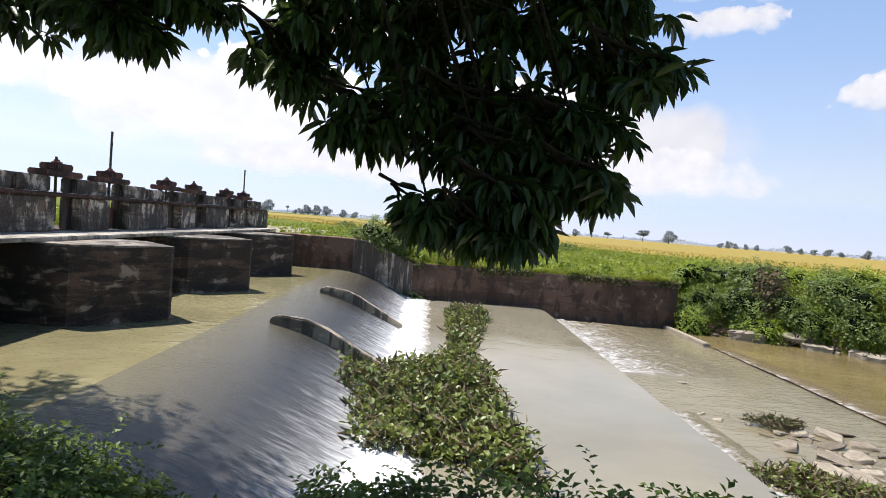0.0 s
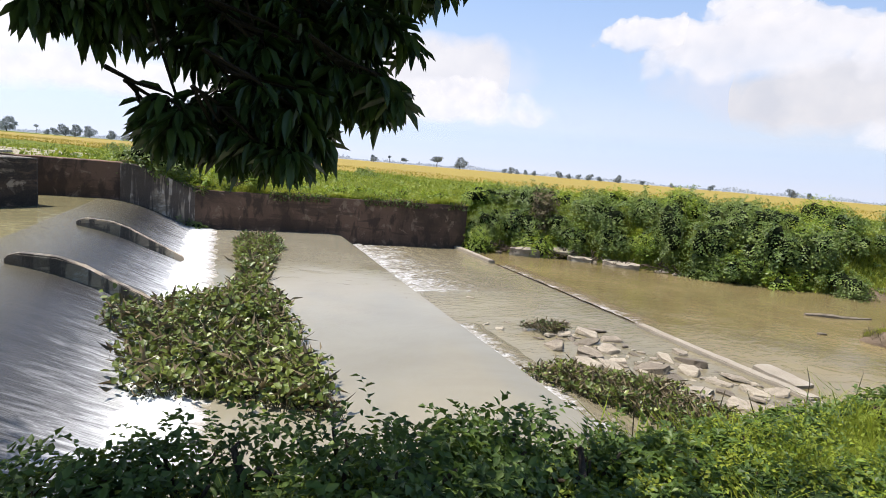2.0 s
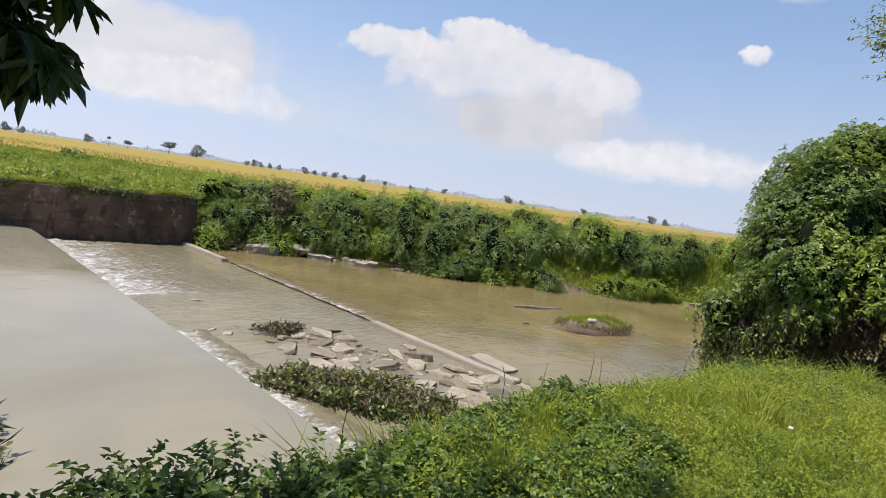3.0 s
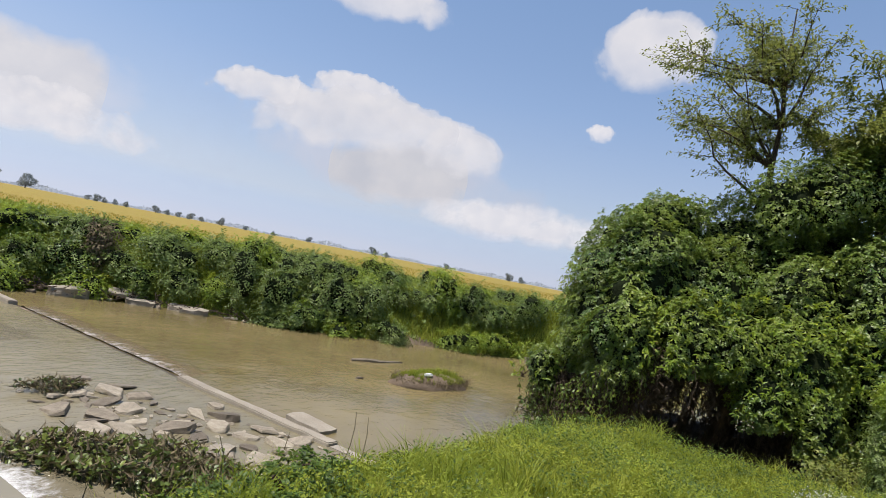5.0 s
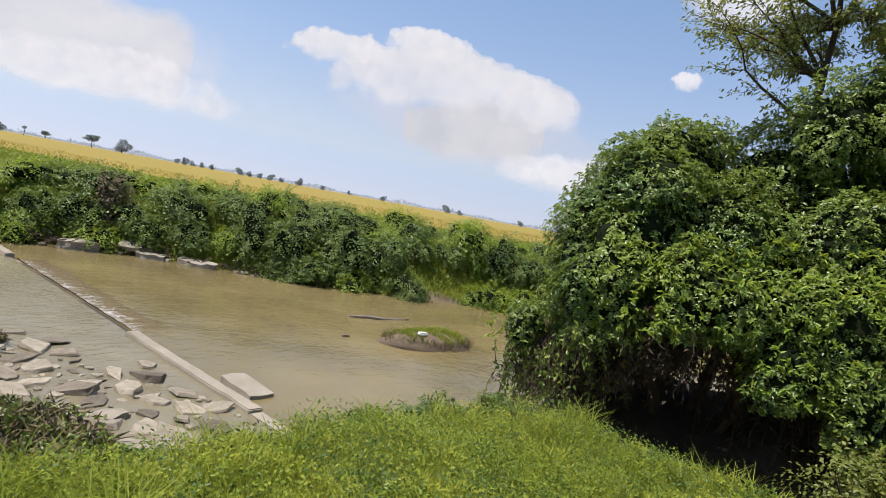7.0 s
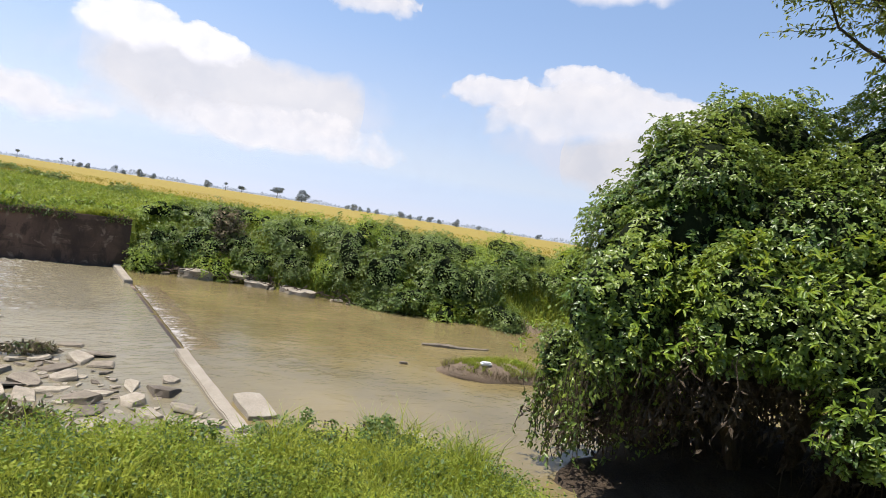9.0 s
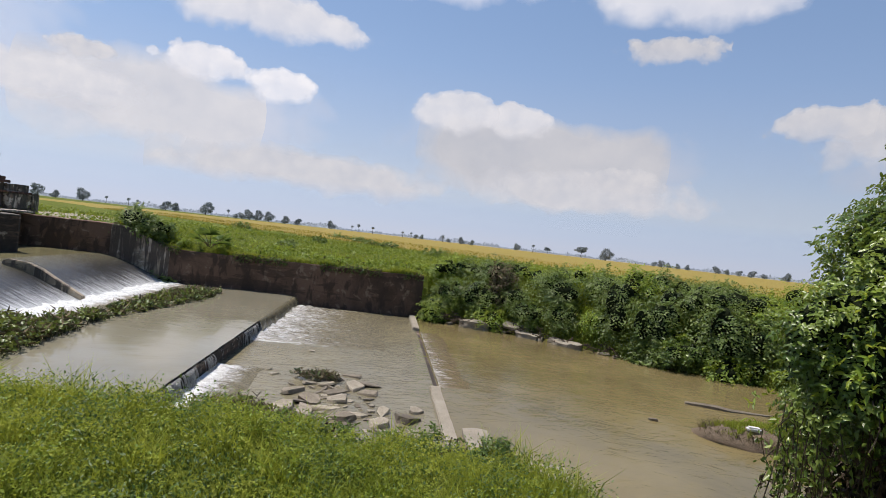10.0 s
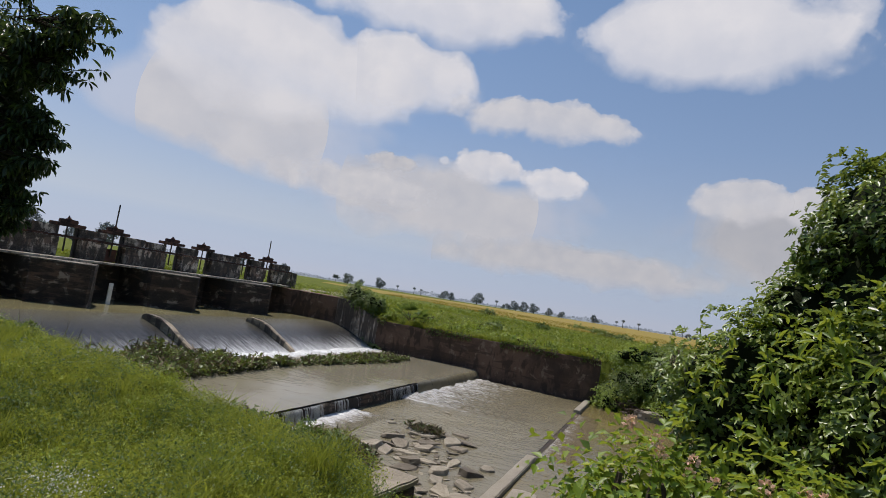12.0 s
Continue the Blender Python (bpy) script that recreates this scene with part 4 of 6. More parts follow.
# bearing and height in metres at half a kilometre
ROUND = [(-22.1, 9.8), (-19.5, 4.1), (-19.0, 5.4), (-18.3, 7.9), (-17.6, 9.2), (-16.6, 8.1), (-15.1, 7.2), (-13.9, 5.9), (-10.9, 7.5), (-2.6, 4.1), (-2.0, 4.7), (0.6, 3.4), (1.8, 6.5), (2.9, 5.0), (7.3, 6.0), (15.6, 10.0), (19.9, 4.2), (20.6, 6.0), (21.1, 4.7), (21.9, 4.7), (22.8, 4.7), (25.1, 6.0), (26.0, 4.3), (26.9, 4.7), (27.9, 5.6), (28.9, 3.9), (30.6, 6.9), (32.7, 3.9),
         (-34.8, 9.0), (-33.6, 6.0), (-31.7, 9.0), (-25.4, 7.5), (-24.6, 6.5), (-41, 8.0), (-45, 9.0), (44.7, 7.0), (46.0, 5.0), (35.2, 4.0), (38.5, 5.0), (52, 5.0), (58.2, 7.0), (59.3, 6.0)]
PALMS = [(-20.2, 5.7), (-8.8, 4.7), (-8.2, 6.2), (-6.8, 5.5), (-3.9, 4.7), (-3.1, 4.7), (0.0, 4.8), (8.8, 6.0), (-28.3, 5.5), (-27.6, 5.0), (-30.0, 5.0)]
FLAT = [(10.2, 5.7), (13.4, 9.3), (-36.0, 6.0)]
rnd = random.Random(9)
for kind, rows in (("round", ROUND), ("palm", PALMS), ("flat", FLAT)):
    for az, tall in rows:
        n = rnd.randrange(3) if kind == "round" else 3 if kind == "palm" else 4
        dist = 500 + rnd.uniform(-25, 25)
        k = tall / TALLNESS[n] * dist / 500
        c = copy_thing(kinds[n], pose(5 + dist * math.sin(radians(az)), dist * math.cos(radians(az)), 0, 0, 0, rnd.uniform(0, 360)))
        c.scale = (k * 1.25, k * 1.25, k * 1.1)
for az, dist, size in ((-53.8, 130, 0.65), (-60.5, 190, 1.0), (-57.5, 260, 0.7)):
    c = copy_thing(kinds[0], pose(dist * math.sin(radians(az)), dist * math.cos(radians(az)), 0, 0, 0, rnd.uniform(0, 360)))
    c.scale = (size * 1.3, size * 1.3, size * 1.1)
# the woods on the horizon, too many to count
r = np.random.default_rng(31)
n = 15000
az = np.radians(r.uniform(-75, 85, n))
dist = r.uniform(900, 1500, n)
clump = 0.5 + 0.5 * np.sin(az * 37) * np.sin(az * 11 + 1) + 0.3 * np.sin(az * 90)
hgt = np.clip(clump, 0.15, 1.2) * 6.5
p = np.stack([np.sin(az) * dist, np.cos(az) * dist, r.random(n) * hgt], 1)
thing("far_woods", leaf_mesh("far_woods", p, r.normal(0, 1, (n, 3)), r.normal(0, 1, (n, 3)), r.uniform(2.2, 4.2, n), r.uniform(2, 3.4, n), M_HAZETREE, 0.1, False), "low line of distant woods on the horizon", "trees", kind="stuff")

# ---- meadow and rice blades ----
r = np.random.default_rng(41)
n = 90000
x = r.uniform(-28, 60, n)
y = line_y(FAR, x) + 0.35 + 42 * r.random(n) ** 2.2
keep = np.hypot(x + 7, y - 21.6) > 1.0
x, y = x[keep], y[keep]
z = ground_z(x, y)
far = (y - 20) / 20
thick = 0.5 + 0.5 * fbm(x, y, 0.45, 2.0)
thing("meadow_grass", blade_mesh("meadow_grass", np.stack([x, y, z - 0.02], 1), r.uniform(0.1, 0.3, len(x)) * (0.6 + 0.6 * thick), r.uniform(0.015, 0.04, len(x)) * (0.7 + far), 0.5, M_GRASS_FAR, r, True), "bright green meadow grass behind the far wall", "grass", kind="stuff")
n = 26000
x = r.uniform(-60, 130, n)
y = rice_edge(x) - 1 + 40 * r.random(n) ** 2
thing("rice_stalks", blade_mesh("rice_stalks", np.stack([x, y, -0.15 + 0.22 * smooth((y - rice_edge(x)) / 5)], 1), r.uniform(0.15, 0.35, n), r.uniform(0.04, 0.09, n), 0.5, M_STRAW, r), "ripe golden rice stalks", "crop", kind="stuff")
thing("earth_patch", None, "worn pale earth track near the gates", "path", kind="structure")
bm = bmesh.new()
ctr = bm.verts.new((-9.6, 29.5, float(ground_z(-9.6, 29.5)) + 0.12))
rim = []
for k in range(28):
    a = 2 * math.pi * k / 28
    q = 1 + 0.25 * noise.noise(Vector((math.cos(a) * 1.5, math.sin(a) * 1.5, 2)))
    px, py = -9.6 + 2.6 * q * math.cos(a), 29.5 + 4.5 * q * math.sin(a)
    rim.append(bm.verts.new((px, py, float(ground_z(px, py)) + 0.05)))
for k in range(28):
    bm.faces.new((ctr, rim[k], rim[(k + 1) % 28]))
part("bare_earth", bm_mesh("bare_earth", bm, M_SAND), bpy.data.objects["earth_patch"])


n = 30000
k = r.integers(0, 640, n)
cx = r.uniform(-22, 34, 640)
cy = line_y(FAR, cx) + 0.5 + 28 * r.random(640) ** 1.8
s = r.uniform(0.2, 0.8, 640)
x, y = cx[k] + r.normal(0, 1, n) * s[k] * 1.2, cy[k] + r.normal(0, 1, n) * s[k] * 0.7
ok = past(FAR, x, y) > 0.45
x, y, k = x[ok], y[ok], k[ok]
z = ground_z(x, y) + r.random(len(x)) * s[k] * 0.55
L = r.uniform(0.08, 0.2, len(x))
thing("meadow_herbs", leaf_mesh("meadow_herbs", np.stack([x, y, z], 1), r.normal(0, 1, (len(x), 3)), r.normal(0, 0.5, (len(x), 3)) + [0, 0, 1], L, L * 0.6, M_MEADOWHERB, 0.2, False), "patches of leafy herbs in the meadow", "weeds", kind="stuff")


# ---- bushes ----
def bush(name, at, w, dpt, h, seed, leaves, size, material, label, group="", core=True, lumps=9, category="bush", lift=0.0):
    """A rounded shrub: stems and a ragged mass of single leaves."""
    r = np.random.default_rng(seed)
    root = thing(name, None, label, category, group)
    root.matrix_basis = pose(*at)
    blobs = []
    for k in range(lumps):
        a, q = r.uniform(0, 6.28), math.sqrt(r.random()) * 0.62
        s = r.uniform(0.28, 0.48)
        blobs.append((q * math.cos(a) * w, q * math.sin(a) * dpt, lift + h * (0.3 + 0.42 * r.random() * (1 - 0.5 * q)), s * w, s * dpt, s * h * 0.85))
    bm = bmesh.new()
    for k in range(5):
        a = r.uniform(0, 6.28)
        tube(bm, wander((0.1 * w * math.cos(a), 0.1 * dpt * math.sin(a), -0.15), (0.5 * w * math.cos(a), 0.5 * dpt * math.sin(a), lift + h * 0.7), 4, 0.05, r), [0.022, 0.02, 0.017, 0.012, 0.006], 5)
    part("stem", bm_mesh("stem", bm, M_BARK), root)
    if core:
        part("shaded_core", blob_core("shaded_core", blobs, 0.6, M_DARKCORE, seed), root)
    part("foliage", sprays("foliage", blobs, leaves // 8, 8, min(0.45, 0.4 * h), size, material, r, stray=0.12 * min(w, h)), root)
    return root


def sprays(name, blobs, n, k, length, size, material, r, floor=None, stray=0.12, slim=False, ratio=0.6, pits=0.9, heave=0.0):
    """Foliage in drooping sprays over rounded masses, with dark gaps between them."""
    p, d = blob_points(r, blobs, n, 0.28)
    q = p / max(stray * 8, 0.3)
    lump = np.sin(q[:, 0] * 5.1 + 2 * np.sin(q[:, 2] * 3.3)) * np.sin(q[:, 1] * 4.7 + q[:, 2] * 5.2) + 0.5 * np.sin(q[:, 0] * 11 + q[:, 1] * 9) * np.sin(q[:, 2] * 12 + 1)
    p = p + d * (lump - 0.5)[:, None] * stray * 1.6 + r.normal(0, stray * 0.3, p.shape)
    p = p + d * heave * (-0.4 + np.sin(p[:, 0] * 4.3 + 1.5 * np.sin(p[:, 2] * 2.1)) * np.sin(p[:, 1] * 4.9 + 1.1) + 0.6 * np.sin(p[:, 2] * 5.3 + p[:, 1] * 3.0))[:, None]
    hollow = r.random(len(p)) < np.clip(-pits * lump - 0.25, 0, 0.9)
    p, d = p[~hollow], d[~hollow]
    if floor:
        ok = p[:, 2] > floor(p[:, 0], p[:, 1]) + 0.12 * np.sin(p[:, 1] * 9.0) * np.sin(p[:, 0] * 7)
        p, d = p[ok], d[ok]
    run = unit(d * 0.55 + r.normal(0, 0.45, p.shape) + np.array([0, 0, -0.45]))
    t = np.tile(np.linspace(0, 1, k), len(p))[:, None]
    pp = np.repeat(p, k, 0) + np.repeat(run, k, 0) * t * length + np.array([0, 0, -0.3]) * t * t * length
    face = np.repeat(unit(d + np.array([0, 0, 0.9]) + r.normal(0, 0.25, d.shape)), k, 0)
    side = unit(np.cross(np.repeat(run, k, 0), face))
    sgn = np.where(np.arange(len(pp)) % 2 == 0, 1.0, -1.0)[:, None]
    way = np.repeat(run, k, 0) * 0.6 + side * sgn * 0.9 + r.normal(0, 0.25, pp.shape)
    L = r.uniform(0.7, 1.25, len(pp)) * size
    return leaf_mesh(name, pp, way, face + r.normal(0, 0.2, pp.shape), L, L * ratio, material, 0.22, slim, 0.2)


# the scrub belt on the far bank below the wall's end
rnd = random.Random(12)
BELT = [(9.5, 23.6), (10.5, 23.1), (11.6, 23.6), (12.3, 22.6), (13.3, 22.2), (14.2, 21.6), (15.0, 21.2), (15.3, 20.0), (16.3, 20.4), (16.6, 19.0), (17.6, 19.4), (18.0, 18.0), (19.0, 18.6), (19.5, 17.2), (20.6, 17.6), (21.4, 16.8), (22.6, 16.4), (23.8, 15.4), (25.2, 14.6), (26.6, 14.0), (28.4, 13.0), (30.5, 12.0), (14.6, 23.2), (16.9, 22.0), (19.0, 20.8), (21.4, 19.3), (24, 17.8), (27, 16), (30, 14.5), (11.3, 22.5), (12.8, 21.9), (15.2, 19.6), (16.2, 18.8), (17.4, 18.0), (18.6, 17.2), (20.0, 16.5), (21.4, 15.8), (23.0, 14.9), (24.6, 14.1), (26.4, 12.6), (29.0, 10.9)]
for k, (x, y) in enumerate(BELT):
    x, y = x + rnd.uniform(-0.3, 0.3), y + rnd.uniform(-0.2, 0.2)
    zz = float(ground_z(x, y))
    low = k >= 29
    tone = rnd.random()
    h = rnd.uniform(0.5, 0.95) if low else rnd.uniform(0.9, 1.75) * (1.15 if 4 < k < 18 else 0.9)
    if (low and 13.2 < x < 15.6) or (20.0 < x < 22.0 and y < 16.9):
        continue
    mat, lab = (M_BRIGHT, "fresh light-green scrub bush on the far river bank") if tone > 0.7 else ((M_VINE, "dark green scrub bush on the far river bank") if tone > 0.48 else (M_SCRUB, "dense green scrub bush on the far river bank"))
    bush("scrub_bush", (x, y, zz), rnd.uniform(0.7, 1.3), rnd.uniform(0.7, 1.1), h + (max(0, -0.6 - zz) * 0.6 if not low else 0.2), 100 + k, 3600, rnd.uniform(0.08, 0.11), mat, lab, "far bank scrub")
for k, (x, y, w, h) in enumerate([(8.95, 22.75, 0.5, 1.5), (9.1, 23.4, 0.6, 1.3), (13.9, 21.1, 0.9, 1.0), (14.8, 20.4, 0.8, 0.9), (18.3, 18.6, 0.9, 1.0), (19.2, 17.9, 0.9, 0.9), (19.9, 17.9, 0.8, 0.9), (20.9, 17.2, 0.9, 0.8), (22.1, 16.7, 0.8, 0.9), (23.0, 16.1, 0.9, 1.0), (24.4, 15.2, 0.9, 1.0), (25.9, 14.3, 1.0, 1.0), (17.0, 18.7, 0.8, 0.8)]):
    bush("slope_bush", (x, y, float(ground_z(x, y))), w, 0.7, h, 230 + k, 3000, 0.09, M_SCRUB if k % 3 else M_BRIGHT, "green bush filling the slope of the far bank", "far bank scrub")
for k, (x, y) in enumerate([(9.4, 25.0), (10.6, 24.9), (12.0, 24.8), (13.4, 24.0), (14.6, 24.6), (15.8, 23.2), (17.2, 22.8), (18.4, 22.2), (19.8, 21.4), (21.2, 20.8), (23.0, 19.8), (25.2, 18.8), (27.8, 17.4)]):
    bush("scrub_bush", (x, y, float(ground_z(x, y))), rnd.uniform(0.9, 1.3), 0.9, rnd.uniform(0.6, 1.1), 140 + k, 2600, 0.1, M_BRIGHT if k % 3 == 0 else M_SCRUB, "rounded green bush at the edge of the meadow", "far bank scrub")
bush("withered_bush", (11.7, 23.0, float(ground_z(11.7, 23.0)) + 0.3), 0.6, 0.5, 1.75, 160, 1500, 0.12, M_DRY, "half-withered brown shrub among green scrub", core=False)
for k, (x, y, w, h) in enumerate([(-2.85, 0.55, 0.8, 1.0), (-2.2, 0.5, 0.75, 0.85), (-3.3, 0.9, 0.7, 0.75), (-1.5, 0.3, 0.6, 0.55), (-0.9, 0.2, 0.5, 0.4)]):
    y += float(wall_y(x))
    bush("wall_bush", (x, y, float(ground_z(x, y))), w, 0.8, h, 170 + k, 2200, 0.11, M_SCRUB, "green bush growing over the top of the far wall", "wall bushes")
for k in range(26):
    x = rnd.uniform(-2, 8.4)
    y = wall_y(x) + 0.4 + 6 * rnd.random() ** 1.5
    bush("meadow_weed", (x, y, float(ground_z(x, y))), rnd.uniform(0.3, 0.75), 0.45, rnd.uniform(0.25, 0.5), 180 + k, 300, 0.1, M_BRIGHT, "low leafy weed clump in the meadow", "meadow weeds", core=False)

for k, (x, y, w, h) in enumerate([(-5.5, 78, 1.9, 0.9), (-3.2, 77, 1.2, 0.6), (-17.4, 76, 1.5, 0.9), (-1.7, 74, 1.2, 0.6), (1.5, 64, 1.6, 0.7), (3.2, 62, 1.4, 0.6), (8.4, 57, 1.2, 0.7), (0.3, 32, 0.6, 0.5), (-1.1, 47, 0.6, 0.5), (7.8, 50, 1.0, 0.6)]):
    bush("meadow_bush", (x, y, float(ground_z(x, y))), w, 0.8, h, 210 + k, 900, 0.16, M_SCRUB, "low dark-green bush in the meadow", "meadow bushes", core=False)
r = np.random.default_rng(90)
x = r.uniform(-3.4, 8.5, 9000)
y = wall_y(x) + 0.05 + r.uniform(0, 0.5, len(x)) ** 1.5
z = np.maximum(ground_z(x, y), wall_top((x + V_WALL * SN) / CS) - 0.02)
thing("wall_grass", blade_mesh("wall_grass", np.stack([x, y, z], 1), r.uniform(0.1, 0.34, len(x)) * np.clip(0.62 + 0.75 * fbm(x, y * 0, 1.9), 0.2, 1.4), r.uniform(0.012, 0.02, len(x)), 1.0, M_GRASS_FAR, r), "uneven grass along the top of the far wall", "grass", kind="stuff")
# dead and leafy fringe drooping over the edge of the wall
r = np.random.default_rng(93)
x = r.uniform(-3.4, 8.4, 5200)
x = x[fbm(x, 0 * x, 1.7, 4.0) > -0.15]
y = wall_y(x) + 0.1 - r.random(len(x)) * 0.16
z = wall_top((x + V_WALL * SN) / CS) + r.uniform(-0.16, 0.1, len(x))
L = r.uniform(0.06, 0.15, len(x))
for sel, m, lab in ((r.random(len(x)) < 0.35, M_DRY, "dry brown stalks drooping over the wall edge"), (r.random(len(x)) < 0.5, M_WEED, "leafy weeds drooping over the wall edge")):
    thing("wall_fringe", leaf_mesh("wall_fringe", np.stack([x, y, z], 1)[sel], r.normal(0, 1, (sel.sum(), 3)) + [0, -0.5, -0.6], r.normal(0, 1, (sel.sum(), 3)), L[sel], L[sel] * 0.35, m, 0.2, False), lab, "weeds", kind="stuff")
r = np.random.default_rng(91)
x = r.uniform(8.7, 32, 34000)
y = line_y(FAR, x) + r.uniform(-0.35, 3.2, len(x))
z = ground_z(x, y)
ok = z > -1.85
thing("slope_grass", blade_mesh("slope_grass", np.stack([x, y, z - 0.02], 1)[ok], r.uniform(0.15, 0.5, ok.sum()), r.uniform(0.012, 0.025, ok.sum()), 0.5, M_GRASS_FAR, r), "tall green grass on the far river slope", "grass", kind="stuff")
# a small palm shrub behind the wall
palm = thing("palm_shrub", None, "small dark fan-palm shrub behind the wall", "palm")
palm.matrix_basis = pose(-0.1, wall_y(-0.1) + 0.6, float(ground_z(-0.1, wall_y(-0.1) + 0.6)) + 0.1)
r = np.random.default_rng(77)
for k in range(9):
    a = 2 * math.pi * k / 9 + r.uniform(-0.2, 0.2)
    e = r.uniform(0.3, 1.2)
    tipv = Vector((math.cos(a) * math.cos(e), math.sin(a) * math.cos(e), math.sin(e))) * 0.6
    bm = bmesh.new()
    tube(bm, [Vector((0, 0, 0)), tipv * 0.5 + Vector((0, 0, 0.05)), tipv], [0.02, 0.015, 0.01], 5)
    frond = part("frond_stalk", bm_mesh("frond_stalk", bm, M_BARK), palm)
    q = np.linspace(-1.3, 1.3, 13)
    sd = tipv.cross(Vector((0, 0, 1))).normalized()
    f = tipv.normalized()
    way = np.array([[*(f * math.cos(t) + sd * math.sin(t))] for t in q])
    part("fan", leaf_mesh("fan", np.repeat(np.array([[*tipv]]), 13, 0), way, np.repeat([[0, 0, 1.0]], 13, 0) + way * 0.1, np.full(13, 0.45), np.full(13, 0.07), M_WEED), frond)


# ---- big vine-covered tree at the water ----
vine_tree = thing("vine_covered_tree", None, "low spreading tree smothered in glossy green creeper over the water", "tree")
r = np.random.default_rng(200)
VINE = [(14.85, 6.15, 0.5, 0.95, 0.95, 1.45), (14.0, 5.5, 1.0, 1.0, 1.0, 1.5), (13.2, 4.92, 0.7, 0.72, 0.7, 1.12), (13.5, 5.5, 1.1, 0.5, 0.5, 0.6), (13.95, 6.65, -0.3, 0.45, 0.45, 0.6), (14.1, 5.75, 1.8, 0.85, 0.8, 0.9), (14.4, 5.0, 2.0, 1.0, 0.98, 1.12), (14.05, 4.95, 2.35, 0.72, 0.72, 0.85), (13.85, 4.92, 1.75, 0.55, 0.6, 0.8), (15.6, 6.1, 2.45, 1.05, 1.0, 1.1), (15.1, 6.05, 1.6, 0.95, 0.95, 1.1), (15.8, 5.2, 2.9, 1.0, 1.0, 1.1), (14.45, 5.25, 2.7, 0.72, 0.7, 0.72), (15.1, 5.3, 3.05, 0.75, 0.75, 0.8),
        (14.0, 4.0, 0.95, 0.75, 0.75, 0.8), (14.5, 2.75, 0.15, 0.6, 0.55, 0.8), (15.0, 2.0, -0.1, 0.6, 0.5, 0.85), (14.7, 3.3, 0.9, 0.85, 0.85, 0.85), (15.3, 2.5, 0.7, 0.9, 0.9, 1.1), (15.1, 4.1, 1.9, 1.0, 1.0, 1.0), (16.1, 2.8, 1.9, 1.3, 1.2, 1.3), (16.7, 1.5, 2.1, 1.5, 1.2, 1.7), (16.9, 4.0, 2.6, 1.5, 1.7, 1.7), (16.3, 1.2, 0.5, 1.1, 0.8, 1.5), (17.9, -0.1, 1.9, 1.4, 1.2, 2.1), (18.1, 2.4, 2.5, 1.5, 1.5, 2.3), (13.85, 5.2, 2.35, 0.6, 0.6, 0.75), (12.9, 5.05, 0.8, 0.58, 0.5, 0.7), (13.4, 5.0, 1.5, 0.5, 0.5, 0.6), (13.85, 5.05, 2.0, 0.5, 0.5, 0.55), (15.9, 3.2, 3.8, 0.8, 0.8, 0.75), (16.5, 2.5, 4.2, 1.0, 1.0, 0.95), (17.0, 1.6, 4.5, 1.0, 1.0, 1.0)]


def vine_floor(x, y):
    """Height of the underside of the creeper: an open arch over shade-dark mud, lower at both ends."""
    arch = np.interp(y, [1.6, 2.2, 2.8, 3.5, 4.0, 4.7, 5.3, 5.9, 6.4, 8], [-1.0, -0.64, -0.33, 0.05, 0.3, 0.08, -0.22, -0.68, -0.8, -0.5])
    return np.where((x > 15.3) & (y > 2.4), 0.15, arch)


for a, b, w in (((16.0, 4.9, -2.1), (14.6, 5.0, 1.8), 0.12), ((16.3, 4.3, -2.1), (15.8, 2.8, 2.0), 0.11), ((15.9, 5.2, -2.1), (14.5, 5.9, 1.2), 0.08), ((16.3, 4.6, -2.0), (16.6, 4.2, 2.4), 0.12), ((16.1, 4.1, -1.9), (15.0, 3.0, 1.0), 0.07)):
    bm = tube(bmesh.new(), wander(a, b, 6, 0.08, r), [w, w * 0.92, w * 0.85, w * 0.75, w * 0.6, w * 0.45, w * 0.3], 8)
    part("trunk", bm_mesh("trunk", bm, M_BARK), vine_tree)
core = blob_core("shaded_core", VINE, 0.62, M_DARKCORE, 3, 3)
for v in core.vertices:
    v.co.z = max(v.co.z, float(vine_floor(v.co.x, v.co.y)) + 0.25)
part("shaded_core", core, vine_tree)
part("creeper_foliage", sprays("creeper_foliage", VINE, 50000, 5, 0.06, 0.06, M_VINE, r, vine_floor, 0.05, pits=0.8, heave=0.17), vine_tree)
# brighter young shoots on the side that faces the path
SHOOT = [(13.3, 4.5, 0.65, 0.62, 0.62, 0.8), (13.9, 3.75, 0.9, 0.75, 0.7, 0.8), (14.6, 3.05, 0.95, 0.8, 0.75, 0.85), (15.3, 2.25, 0.9, 0.9, 0.75, 1.0), (13.7, 6.8, -0.35, 0.36, 0.34, 0.42), (16.1, 1.2, 0.9, 0.9, 0.7, 1.0), (14.5, 2.7, 0.2, 0.65, 0.6, 0.8)]
p, d = blob_points(r, SHOOT, 1700, 0.25)
ok = (p[:, 2] > vine_floor(p[:, 0], p[:, 1])) & (d[:, 2] > -0.35) & (fbm(p[:, 0] + p[:, 1], p[:, 2], 4.2, 1.0) > -0.25)
p, d = p[ok], d[ok]
p += d * 0.13
k = 7
pp = np.repeat(p, k, 0) + r.normal(0, 0.015, (len(p) * k, 3))
ww = np.repeat(d * 0.45, k, 0) + r.normal(0, 0.7, (len(p) * k, 3))
L = r.uniform(0.05, 0.11, len(pp))
part("young_foliage", leaf_mesh("young_foliage", pp, ww, np.repeat(d, k, 0) * 0.8 + np.array([-0.2, 0, 0.9]) + r.normal(0, 0.2, pp.shape), L, L * 0.34, M_BRIGHT, 0.25, True, 0.3), vine_tree, "bright yellow-green young shoots")
